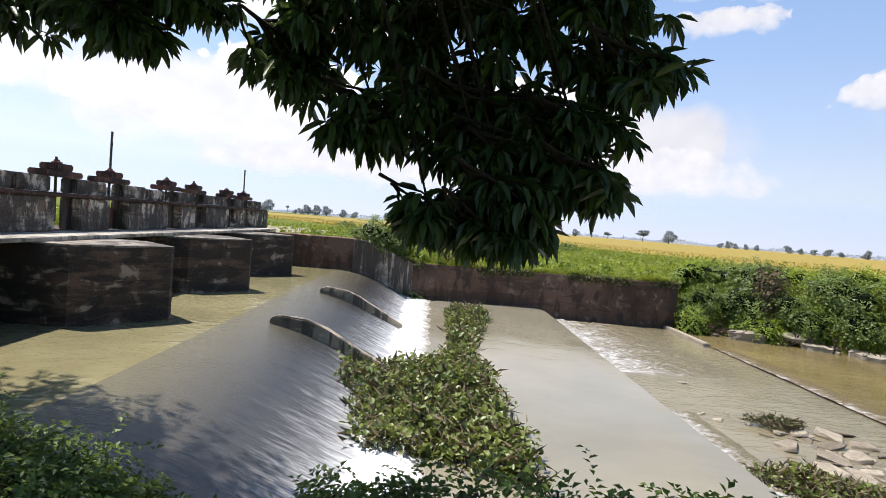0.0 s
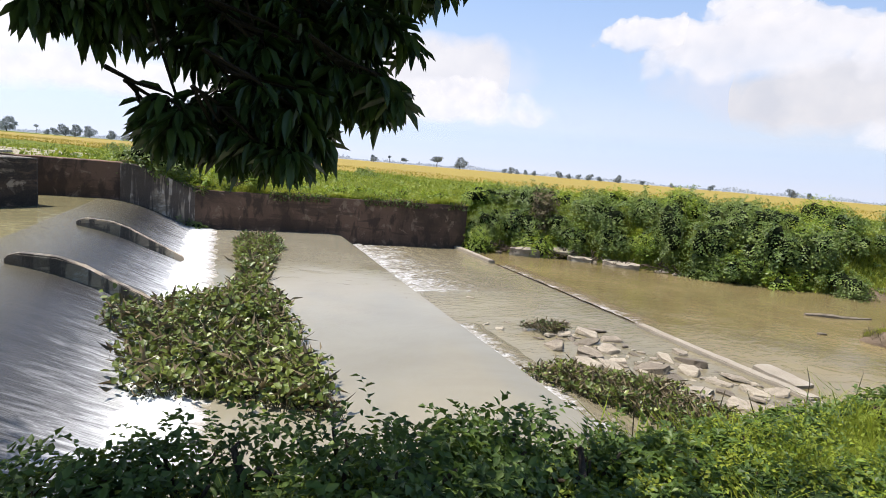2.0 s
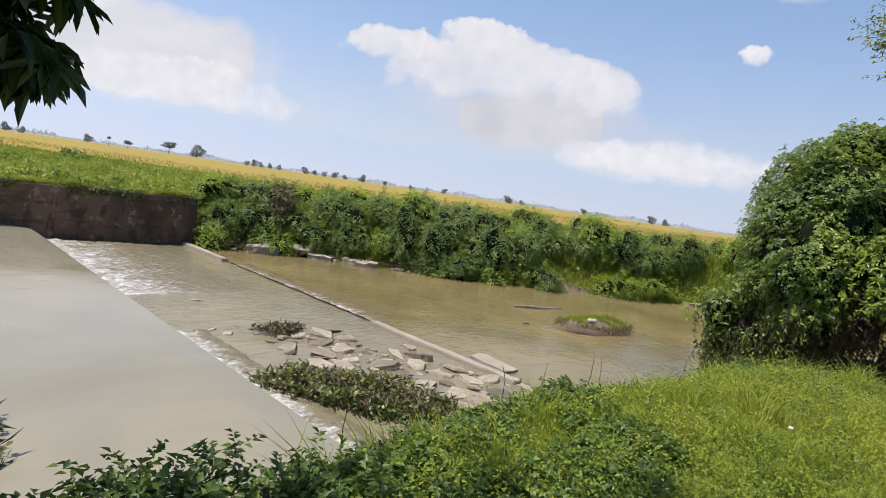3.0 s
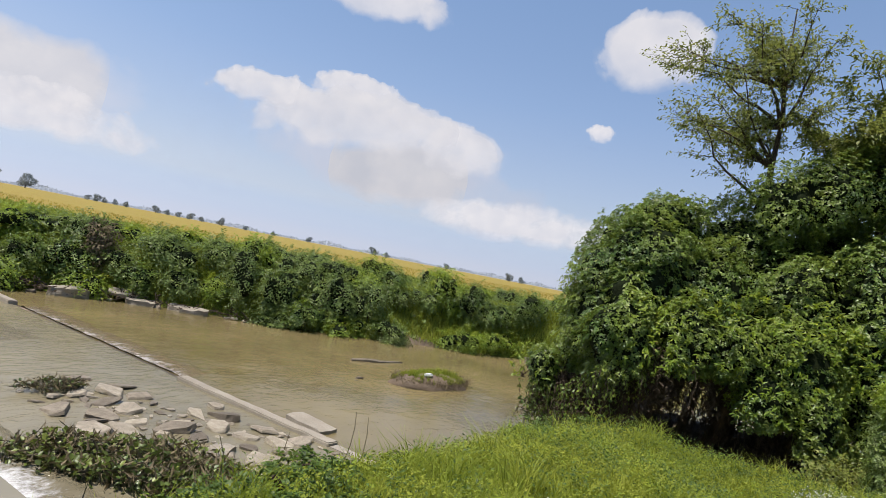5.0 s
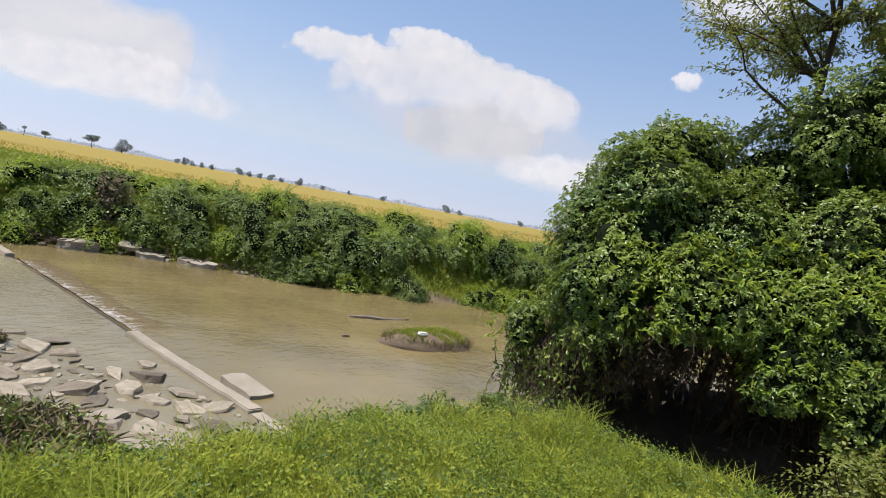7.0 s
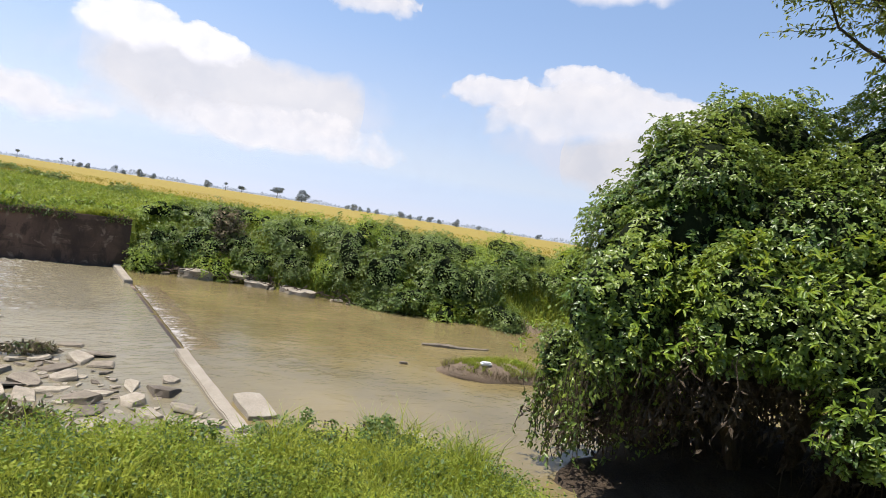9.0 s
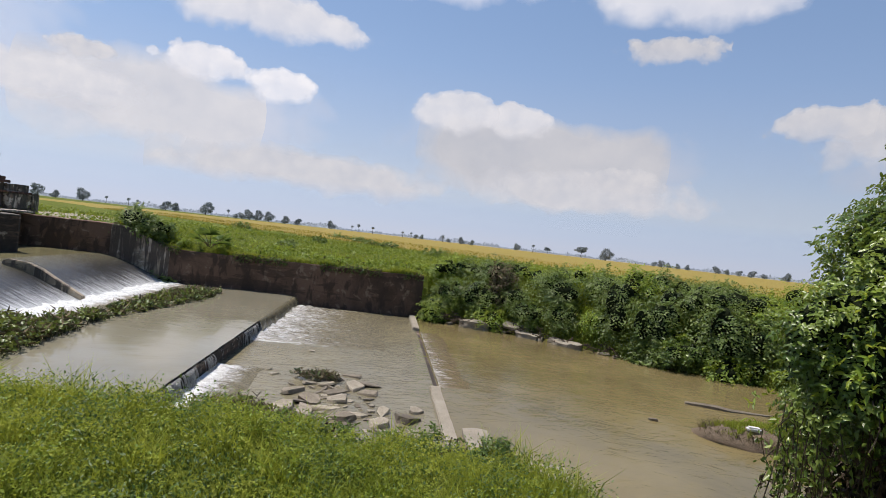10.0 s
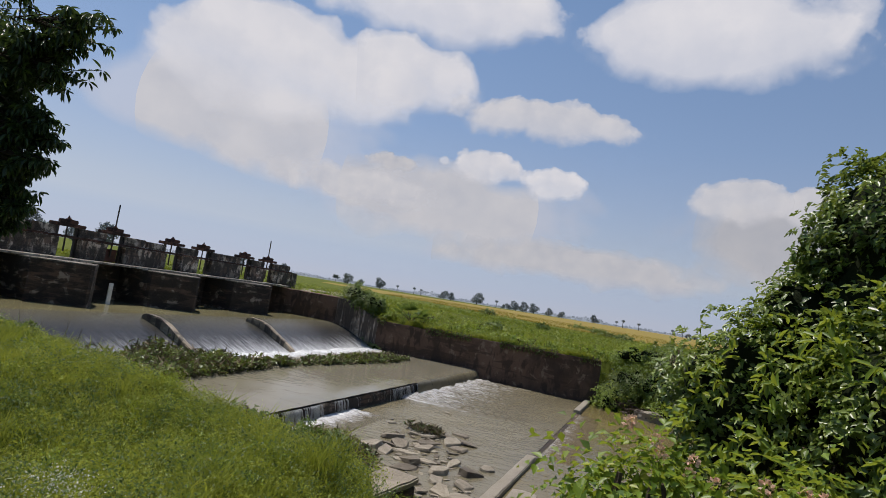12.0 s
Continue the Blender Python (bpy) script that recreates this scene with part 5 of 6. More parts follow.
# hanging strands over the water
pts, wys = [], []
bm = bmesh.new()
for k in range(170):
    b = VINE[(2, 8, 9, 10)[k // 2 % 4]] if k % 2 else VINE[k // 2 % 2]
    a = r.uniform(2.2, 5.4)
    x, y = b[0] + b[3] * 0.95 * math.cos(a) * r.uniform(0.6, 1), b[1] + b[4] * 0.95 * math.sin(a) * r.uniform(0.6, 1)
    z0 = float(vine_floor(x, y)) + 0.25
    z1 = max(-1.8, z0 - r.uniform(0.3, 0.9) * (1.4 if y > 4.8 else 0.7))
    line = wander((x, y, z0), (x + r.normal(0, 0.08), y + r.normal(0, 0.08), z1), 5, 0.03, r)
    tube(bm, line, [0.006] * 6, 4)
    for q in line:
        for _ in range(3):
            pts.append([*q])
            wys.append(r.normal(0, 1, 3) + [0, 0, -1.2])
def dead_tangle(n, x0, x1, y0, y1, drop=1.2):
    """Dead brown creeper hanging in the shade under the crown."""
    bm = bmesh.new()
    at, to = [], []
    for k in range(n):
        x, y = r.uniform(x0, x1), r.uniform(y0, y1)
        # thin out a window fitted to the camera's sight line to the river
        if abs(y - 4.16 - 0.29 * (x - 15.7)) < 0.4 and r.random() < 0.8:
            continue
        top = float(vine_floor(x, y)) + 0.5
        low = max(-1.75, top - r.uniform(0.35, 1.0) * drop)
        line = wander((x, y, top), (x + r.normal(0, 0.2), y + r.normal(0, 0.2), low), 5, 0.05, r)
        tube(bm, line, [0.007] * 6, 3)
        for q in line[1:]:
            for _ in range(7):
                at.append([*q])
                to.append(r.normal(0, 1, 3) + [0, 0, -1.0])
    at, to = np.array(at) + r.normal(0, 0.05, (len(at), 3)), np.array(to)
    tagged(part("dead_vine", bm_mesh("dead_vine", bm, M_BARK), vine_tree, "dead brown hanging creeper"), kind="stuff")
    tagged(part("dead_leaves", leaf_mesh("dead_leaves", at, to, r.normal(0, 1, at.shape), r.uniform(0.06, 0.16, len(at)), r.uniform(0.02, 0.05, len(at)), M_BARK, 0.2, False), vine_tree, "withered brown leaves"), kind="stuff")


for k in range(60):
    x, y = r.uniform(13.4, 14.5), r.uniform(6.0, 6.9)
    z0, z1 = -0.55, r.uniform(-1.7, -1.0)
    line = wander((x, y, z0), (x + r.normal(0, 0.06), y + r.normal(0, 0.06), z1), 6, 0.03, r)
    tube(bm, line, [0.006] * 7, 4)
    for q in line:
        for _ in range(4):
            pts.append([*q])
            wys.append(r.normal(0, 1, 3) + [0, 0, -1.0])


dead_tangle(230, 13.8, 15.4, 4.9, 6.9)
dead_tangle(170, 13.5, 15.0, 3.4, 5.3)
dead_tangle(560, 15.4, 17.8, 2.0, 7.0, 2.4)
tagged(part("hanging_tangle", bm_mesh("hanging_tangle", bm, M_BARK), vine_tree), kind="stuff")
pts, wys = np.array(pts) + r.normal(0, 0.03, (len(pts), 3)), np.array(wys)
L = r.uniform(0.05, 0.1, len(pts))
part("hanging_foliage", leaf_mesh("hanging_foliage", pts, wys, r.normal(0, 1, pts.shape), L, L * 0.5, M_VINE, 0.2, False), vine_tree)


# ---- tall airy tree behind it ----
def airy_tree(base, top, seed, crown, limbs, sprigs, per, size, material, label):
    """A slender trunk, spreading limbs that fork into twigs, and small leaves in loose sprays along the twigs."""
    r = np.random.default_rng(seed)
    root = thing("airy_tree", None, label, "tree")
    base, top = Vector(base), Vector(top)
    trunk = wander(base, top, 12, 0.05, r)
    bm = bmesh.new()
    tube(bm, trunk, [0.15 * (1 - 0.075 * k) for k in range(13)], 8)
    part("trunk", bm_mesh("trunk", bm, M_BARK), root)
    at, to = [], []
    for k in range(limbs):
        c = crown[k % len(crown)]
        dd = unit(r.normal(0, 1, (1, 3)))[0] * r.uniform(0.75, 1.0)
        e = Vector((c[0] + dd[0] * c[3], c[1] + dd[1] * c[4], c[2] + dd[2] * c[5]))
        below = [i for i in range(5, 12) if trunk[i].z < e.z - 0.1]
        i = below[-1 - int(r.integers(min(2, len(below))))] if below else 5
        limb = wander(trunk[i], e, 7, 0.07, r)
        bm = tube(bmesh.new(), limb, [0.045, 0.038, 0.03, 0.024, 0.018, 0.013, 0.009, 0.005], 5)
        for j in range(2, 8):
            for q in range(sprigs):
                way = (limb[j] - limb[j - 1]).normalized() * 0.6 + Vector(r.normal(0, 0.7, 3)) * 0.8
                way.z = way.z * 0.5 + 0.08
                twig = wander(limb[j], limb[j] + way * r.uniform(0.25, 0.6), 4, 0.03, r)
                tube(bm, twig, [0.007, 0.006, 0.005, 0.004, 0.002], 3)
                for p in twig[1:]:
                    for _ in range(per):
                        at.append([*(p + Vector(r.normal(0, 0.05, 3)))])
                        to.append([*(way * 0.6 + Vector(r.normal(0, 0.5, 3)) + Vector((0, 0, -0.35)))])
        part("limb", bm_mesh("limb", bm, M_BARK), root)
    at, to = np.array(at), np.array(to)
    L = r.uniform(0.6, 1.3, len(at)) * size
    part("crown", leaf_mesh("crown", at, to, r.normal(0, 0.5, at.shape) + np.array([0, 0, 1]), L, L * 0.4, material, 0.2, False), root)


airy_tree((16.9, 3.7, -2.0), (16.55, 3.7, 8.2), 301, [(16.2, 4.6, 6.5, 1.5, 1.9, 0.9), (16.3, 4.5, 5.8, 1.4, 1.7, 0.5), (16.4, 4.2, 7.3, 1.5, 1.7, 0.8)], 28, 4, 5, 0.09, M_SPARSE, "tall airy tree with small olive-green leaves")
airy_tree((17.3, 1.8, -1.2), (17.0, 1.5, 7.4), 302, [(16.7, 2.1, 5.6, 1.2, 1.3, 1.0), (17.2, 0.6, 5.4, 1.4, 1.4, 1.6), (16.5, 2.8, 5.0, 1.1, 1.0, 0.8), (16.8, 1.5, 6.6, 1.3, 1.4, 1.0)], 26, 4, 6, 0.12, M_SPARSE, "leafy green tree behind the creeper")

# ---- mango tree over the start of the path ----
mango = thing("mango_tree", None, "dark mango tree with drooping leaf whorls overhead", "tree")
r = np.random.default_rng(400)
bm = bmesh.new()
trunk = wander((-2.2, -2.2, -0.2), (-1.2, -0.6, 3.2), 6, 0.05, r)
tube(bm, trunk, [0.26, 0.22, 0.2, 0.19, 0.18, 0.17, 0.15], 10)
part("trunk", bm_mesh("trunk", bm, M_MANGOBARK), mango)
# masses from z 5 up are out of view, added to shade weir and bank
CANOPY = [(0.47, 4.7, 2.66, 0.62, 0.42, 0.42), (1.32, 4.7, 2.6, 0.95, 0.42, 0.5), (2.19, 4.7, 2.76, 0.5, 0.42, 0.42), (1.34, 4.7, 2.08, 0.74, 0.42, 0.28), (2.36, 4.7, 2.4, 0.34, 0.42, 0.2), (0.12, 4.7, 2.4, 0.34, 0.4, 0.26), (0.7, 4.7, 1.97, 0.32, 0.4, 0.2), (1.98, 4.7, 2.0, 0.42, 0.4, 0.27), (2.12, 4.7, 1.66, 0.22, 0.36, 0.18), (1.1, 4.7, 1.38, 0.16, 0.36, 0.13), (1.75, 4.7, 3.1, 0.9, 0.5, 0.4), (2.3, 4.7, 2.95, 0.3, 0.4, 0.28), (1.58, 4.7, 1.78, 0.6, 0.42, 0.24), (1.6, 4.7, 1.5, 0.46, 0.42, 0.17), (1.56, 4.7, 1.3, 0.32, 0.42, 0.11), (-1.43, 4.7, 2.7, 0.62, 0.42, 0.26), (-2.42, 4.7, 2.62, 0.6, 0.42, 0.28), (-0.69, 4.7, 2.78, 0.42, 0.42, 0.14), (-1.05, 4.7, 2.5, 0.2, 0.42, 0.11),
          (1.2, 4.8, 3.4, 1.0, 0.7, 0.6), (0.6, 4.8, 4.3, 1.3, 0.9, 0.7), (1.9, 4.8, 4.2, 0.9, 0.7, 0.55), (2.2, 4.8, 4.9, 0.8, 0.7, 0.5), (-1.2, 4.8, 3.5, 1.3, 0.8, 0.6), (-3.2, 4.9, 3.3, 1.0, 0.8, 0.6), (-3.8, 5.9, 6.2, 1.5, 1.2, 0.6), (-5.3, 6.2, 6.3, 1.6, 1.3, 0.6), (-3.0, 4.6, 6.0, 1.6, 1.0, 0.6), (-0.6, 3.0, 5.0, 2.0, 1.8, 0.8), (-3.0, 2.0, 5.2, 2.2, 2.0, 0.9), (0.9, 2.0, 5.6, 1.6, 1.8, 0.8), (-1.0, 0.0, 5.6, 2.4, 2.0, 1.0)]
bm = bmesh.new()
start = Vector(trunk[-1])
tips = []
for b in CANOPY:
    c = Vector(b[:3])
    up_over = start.lerp(c, 0.55)
    up_over.z = max(5.0, c.z + 0.6)
    limb = wander(start, up_over, 4, 0.06, r)[:-1] + wander(up_over, c, 3, 0.04, r)
    tube(bm, limb, [0.07, 0.055, 0.042, 0.032, 0.024, 0.018, 0.012, 0.008], 6)
    for k in range(int((42 if c.x > 1.9 else 50 if 4 < c.y < 6 and c.z < 5 else 34) * (b[3] * b[4] + 0.3))):
        dd = unit(r.normal(0, 1, (1, 3)))[0] * r.uniform(0.4, 1.12)
        e = c + Vector((dd[0] * b[3], dd[1] * b[4], dd[2] * b[5]))
        tw = wander(c.lerp(start, r.uniform(0, 0.12)), e, 3, 0.03, r)
        tube(bm, tw, [0.012, 0.009, 0.007, 0.004], 4)
        tips += [tw[2], tw[3], tw[2].lerp(tw[3], 0.5)]
part("branchwork", bm_mesh("branchwork", bm, M_MANGOBARK), mango)
t = np.array([[*q] for q in tips])
k = 9
pp = np.repeat(t, k, 0)
a = r.uniform(0, 2 * np.pi, len(pp))
e = r.normal(-0.55, 0.45, len(pp))
way = np.stack([np.cos(a) * np.cos(e), np.sin(a) * np.cos(e), np.sin(e)], 1)
L = r.uniform(0.11, 0.21, len(pp))
up = np.array([0, 0, 1.0]) + 0.5 * np.stack([np.cos(a), np.sin(a), 0 * a], 1)
part("foliage", leaf_mesh("foliage", pp + way * 0.03, way, up, L, L * 0.27, M_MANGO, 0.3, True, 0.3), mango)

# ---- near bank: shrubs, weeds, grass ----
rnd = random.Random(15)
BROW_TOPS = [(-4.0, 0.6), (-0.6, 0.5), (0.0, 0.38), (0.25, 0.12), (0.75, 0.12), (1.0, 0.28), (1.5, 0.44), (1.9, 0.56), (2.3, 0.46), (2.7, 0.33), (3.3, 0.26), (3.8, 0.14), (4.6, 0.02), (5.4, -0.02)]
for k in range(52):
    x = -3.4 + 0.165 * k + rnd.uniform(-0.1, 0.1)
    y = (2.45, 2.95)[k % 2] + rnd.uniform(-0.15, 0.15) + max(0.0, x - 3.0) * 0.22
    top = float(np.interp(x, [q[0] for q in BROW_TOPS], [q[1] for q in BROW_TOPS])) * rnd.uniform(0.65, 1.0)
    gz = float(ground_z(x, y)) - 0.04
    bush("bank_shrub", (x, y, gz), rnd.uniform(0.3, 0.42), rnd.uniform(0.26, 0.36), max(0.13, top - gz), 500 + k, 3000, 0.038, M_WEED, "shaded leafy shrub on the brow of the near bank", "bank shrubs", core=False, lumps=12)
for k, (x, y, w, h) in enumerate([(9.75, 3.85, 0.26, 0.2), (9.4, 4.0, 0.3, 0.24), (9.0, 4.05, 0.3, 0.22), (8.4, 4.0, 0.3, 0.2), (6.6, 3.9, 0.3, 0.2), (5.6, 3.85, 0.3, 0.2)]):
    bush("brow_weed", (x, y, max(-0.45, float(ground_z(x, y))) - 0.02), w, 0.3, h, 520 + k, 1300, 0.035, M_WEED, "dark leafy weed on the brow of the bank", "brow weeds", core=False)
for k, (x, y, w) in enumerate([(13.9, 1.35, 0.45), (14.6, 1.0, 0.55), (13.3, 1.6, 0.35), (15.3, 0.6, 0.6)]):
    h = -0.15 - float(ground_z(x, y))
    bush("pale_shrub", (x, y, float(ground_z(x, y)) - 0.05), w, 0.45, h, 530 + k, 2200, 0.06, M_SPARSE, "pale grey-green shrub beside the creeper tree", "pale shrubs", core=False)
for k, (x, y, w, h) in enumerate([(12.74, 0.95, 0.2, 1.05), (12.98, 0.92, 0.2, 1.0), (13.2, 0.98, 0.2, 1.04), (13.42, 0.95, 0.22, 1.1)]):
    rise = h - 0.4 - float(ground_z(x, y))
    h = 0.45
    b = bush("flowering_shrub", (x, y, float(ground_z(x, y)) - 0.05), w, 0.22, h, 540 + k, 3600, 0.032, M_BRIGHT, "leafy shrub with small pink and orange flower heads", "flowering shrubs", core=False, lift=rise)
    low = [(0.0, 0.0, rise * q, w * (1.1 - 0.25 * abs(q - 0.5)), 0.26, rise * 0.28) for q in (0.15, 0.4, 0.65, 0.9)]
    part("lower_foliage", sprays("lower_foliage", low, 520, 8, 0.12, 0.034, M_SCRUB, np.random.default_rng(560 + k), stray=0.05), b)
    r = np.random.default_rng(550 + k)
    for j in range(6):
        c = np.array([r.uniform(-0.7, 0.7) * w, r.uniform(-0.6, 0.0) * 0.22, rise + h * r.uniform(0.72, 0.98)])
        d = unit(r.normal(0, 1, (26, 3)) + [0, 0, 0.6])
        part("flower_head", leaf_mesh("flower_head", np.repeat([c], 26, 0) + d * 0.008, d, r.normal(0, 1, d.shape), np.full(26, 0.012), np.full(26, 0.01), M_PINK, 0.1, False), b, "pink and orange flower head")

r = np.random.default_rng(600)


def bank_points(n, x0, x1, y0, y1):
    x, y = r.uniform(x0, x1, n), r.uniform(y0, y1, n)
    z = ground_z(x, y)
    ok = z > -1.75
    return np.stack([x, y, z], 1)[ok]


def turf(name, n, x0, x1, y0, y1, tall, wide, label):
    p = bank_points(n, x0, x1, y0, y1)
    t = 0.5 + 0.5 * fbm(p[:, 0], p[:, 1], 2.1, 4.0)
    t2 = 0.5 + 0.5 * fbm(p[:, 0], p[:, 1], 6.3, 1.0)
    h = r.uniform(0.35, 1.0, len(p)) * tall * (0.35 + 0.5 * t + 0.4 * t2)
    thing(name, blade_mesh(name, p - [0, 0, 0.01], h, r.uniform(0.6, 1.3, len(p)) * wide, 0.75, M_GRASS, r, True), label, "grass", kind="stuff")


turf("bank_grass", 210000, 2.5, 13.0, 0.2, 5.2, 0.115, 0.0055, "lush sunlit green grass on the near bank")
turf("shaded_grass", 90000, -5.0, 2.5, 0.2, 5.4, 0.17, 0.007, "shaded grass under the mango tree")
turf("path_grass", 60000, -3.0, 15.0, -2.5, 0.3, 0.1, 0.008, "short trodden grass along the bank")
c = bank_points(2800, 1.2, 12.9, 0.3, 4.7)
k = 42
R = np.repeat(r.uniform(0.06, 0.2, len(c)), k)
a, q = r.uniform(0, 6.28, len(R)), np.sqrt(r.random(len(R)))
p = np.repeat(c, k, 0) + np.stack([R * q * np.cos(a), R * q * np.sin(a), 0.03 + (0.03 + 0.55 * R) * (1 - q * q) + r.normal(0, 0.008, len(R))], 1)
L = r.uniform(0.012, 0.028, len(p))
thing("bank_herbs", leaf_mesh("bank_herbs", p, np.stack([np.cos(a), np.sin(a), r.normal(0.2, 0.4, len(a))], 1) + r.normal(0, 0.5, p.shape), r.normal(0, 0.5, p.shape) + [0, 0, 1], L, L * 0.6, M_GRASS, 0.2, False), "low domes of small-leaved green herbs among the grass", "weeds", kind="stuff")
# taller tufts and leafy weed clumps that break up the turf
n = 230
c = bank_points(n, 1.5, 12.8, 0.5, 4.2)
k = 70
p = np.repeat(c, k, 0) + np.concatenate([r.normal(0, 0.07, (len(c) * k, 2)), np.zeros((len(c) * k, 1))], 1)
s = np.repeat(r.uniform(0.5, 1.3, len(c)), k)
thing("grass_tufts", blade_mesh("grass_tufts", p - [0, 0, 0.02], r.uniform(0.1, 0.26, len(p)) * s, r.uniform(0.005, 0.009, len(p)), 0.8, M_GRASS, r), "taller tufts of grass on the near bank", "grass", kind="stuff")
c = np.concatenate([bank_points(900, 0.5, 12.8, 0.6, 4.6), bank_points(320, 7.0, 12.0, 0.8, 3.4)])
k = 60
s = np.repeat(r.uniform(0.5, 1.4, len(c)), k)[:, None]
off = np.clip(r.normal(0, 1, (len(c) * k, 3)), -1.5, 1.5) * [0.07, 0.07, 0.04] * s
p = np.repeat(c, k, 0) + off + np.array([0, 0, 0.085]) * s
p[:, 2] = np.maximum(p[:, 2], np.repeat(c[:, 2], k) + 0.02)
L = r.uniform(0.013, 0.032, len(p))
half = np.repeat(r.random(len(c)) < 0.3, k)
for sel, m, lab in ((half, M_BRIGHT, "fresh leafy weed clumps in the bank grass"), (~half, M_WEED, "darker leafy weed clumps in the bank grass")):
    thing("weed_clumps", leaf_mesh("weed_clumps", p[sel], off[sel] + r.normal(0, 0.05, (sel.sum(), 3)), r.normal(0, 0.4, (sel.sum(), 3)) + [0, 0, 1], L[sel], L[sel] * 0.5, m, 0.2, False), lab, "weeds", kind="stuff")
p = np.concatenate([np.stack([r.normal(cx, 0.14, 190), r.normal(cy, 0.09, 190)], 1) for cx, cy in ((9.5, 1.5), (9.7, 1.4), (9.25, 1.55), (9.9, 1.3))])
p = np.stack([p[:, 0], p[:, 1], ground_z(p[:, 0], p[:, 1]) + r.uniform(0.05, 0.14, len(p))], 1)
thing("white_flowers", leaf_mesh("white_flowers", p, r.normal(0, 1, p.shape), r.normal(0, 1, p.shape), np.full(len(p), 0.014), np.full(len(p), 0.012), M_PETAL, 0.1, False), "tiny white flowers among the bank weeds", "flowers", kind="stuff")
# dead upright stalks on the brow
for k in range(9):
    x, y = 2.6 + 0.42 * k + r.uniform(-0.2, 0.2), 3.75 + r.uniform(-0.15, 0.2)
    zz = float(ground_z(x, y))
    bm = bmesh.new()
    tube(bm, wander((x, y, zz - 0.03), (x + r.normal(0, 0.06), y, zz + r.uniform(0.3, 0.55)), 4, 0.015, r), [0.005, 0.004, 0.004, 0.003, 0.002], 4)
    thing("dry_stalk", bm_mesh("dry_stalk", bm, M_DRY), "thin dead plant stalk on the bank", "stalk", "dry stalks")

# ---- floating water hyacinth ----
def mat_of_plants(name, outline, n, z, hgt, size, label, seed, dry=0.15):
    r = np.random.default_rng(seed)
    outline = np.array(outline, float)
    lo, hi = outline.min(0), outline.max(0)
    q = r.uniform(lo, hi, (n * 6, 2))
    inside = np.zeros(len(q), bool)
    j = len(outline) - 1
    for i in range(len(outline)):
        a, b = outline[i], outline[j]
        c = (a[1] > q[:, 1]) != (b[1] > q[:, 1])
        inside ^= c & (q[:, 0] < (b[0] - a[0]) * (q[:, 1] - a[1]) / (b[1] - a[1] + 1e-9) + a[0])
        j = i
    q = q[inside][:n] + r.normal(0, 0.06, (min(n, inside.sum()), 2))
    t = np.clip(0.55 + 0.45 * fbm(q[:, 0], q[:, 1], 2.6, seed) + 0.3 * fbm(q[:, 0], q[:, 1], 7.9, seed + 1), 0.08, 1.3)
    thin = np.interp(q[:, 1], [11.0, 14.0], [1.0, 0.55])
    keep = r.random(len(q)) < np.clip(thin + 1.1 * fbm(q[:, 0], q[:, 1], 3.1, seed + 2) * (thin < 0.99) + 0.2, 0.25, 1)
    q, t, thin = q[keep], t[keep], thin[keep]
    h = r.uniform(0.03, 1.0, len(q)) * hgt * t * thin
    u = q[:, 0] * CS + (q[:, 1] - 12) * SN
    z = np.maximum(z, np.where(u < U_FOOT, glacis_z(np.minimum(u, U_FOOT), q[:, 1]), z) - 0.1)
    p = np.stack([q[:, 0], q[:, 1], z + h], 1)
    root = thing(name, None, label, "water plants", kind="stuff")
    way = np.stack([r.normal(0, 1, len(q)), r.normal(0, 1, len(q)), r.normal(0.7, 0.5, len(q))], 1)
    L = r.uniform(0.6, 1.3, len(q)) * size
    wet = r.random(len(q)) > dry
    part("leaves", leaf_mesh("leaves", p[wet], way[wet], r.normal(0, 0.45, (wet.sum(), 3)) + [0, 0, 1], L[wet], L[wet] * 0.75, M_HYACINTH, 0.2, True, 0.1), root)
    dead = ~wet
    part("withered_leaves", leaf_mesh("withered_leaves", p[dead], way[dead] * [1, 1, 0.5], r.normal(0, 1, (dead.sum(), 3)), L[dead] * 2.2, 0 * L[dead] + 0.014, M_DRY, 0.2, False, 0.4), root, "withered brown stalks")
    part("stalks", leaf_mesh("stalks", np.stack([q[:, 0], q[:, 1], 0 * h + z - 0.01], 1), way * 0.4 + [0, 0, 0.8], r.normal(0, 1, way.shape), L * 1.3, 0 * L + 0.012, M_STALK, 0.1, False), root)


mat_of_plants("hyacinth_mat", [(-0.75, 10.6), (-0.7, 9.7), (-0.35, 8.9), (-0.1, 8.2), (0.05, 7.6), (0.6, 7.5), (1.1, 7.5), (1.6, 7.3), (2.3, 6.9), (2.2, 8.0), (2.0, 9.0), (1.85, 10.0), (1.75, 10.8), (1.45, 12.4), (1.3, 13.7), (1.4, 16), (1.55, 18.7), (1.4, 20.4), (1.0, 20.9), (0.35, 20.6), (0.3, 18.8), (0.5, 17), (0.65, 15), (0.78, 13.4), (0.5, 12.3), (-0.3, 11.6)], 12500, Z_BASIN, 0.46, 0.095, "floating mat of green and yellowing water hyacinth", 700, 0.3)
mat_of_plants("hyacinth_drift", [(5.3, 9.1), (5.7, 8.6), (6.0, 8.1), (6.4, 7.5), (7.0, 7.1), (7.7, 7.2), (7.8, 7.9), (7.55, 8.6), (6.9, 9.2), (6.2, 9.6), (5.7, 9.5)], 3600, Z_APRON, 0.26, 0.075, "stranded drift of water hyacinth and dead stalks", 701, 0.45)
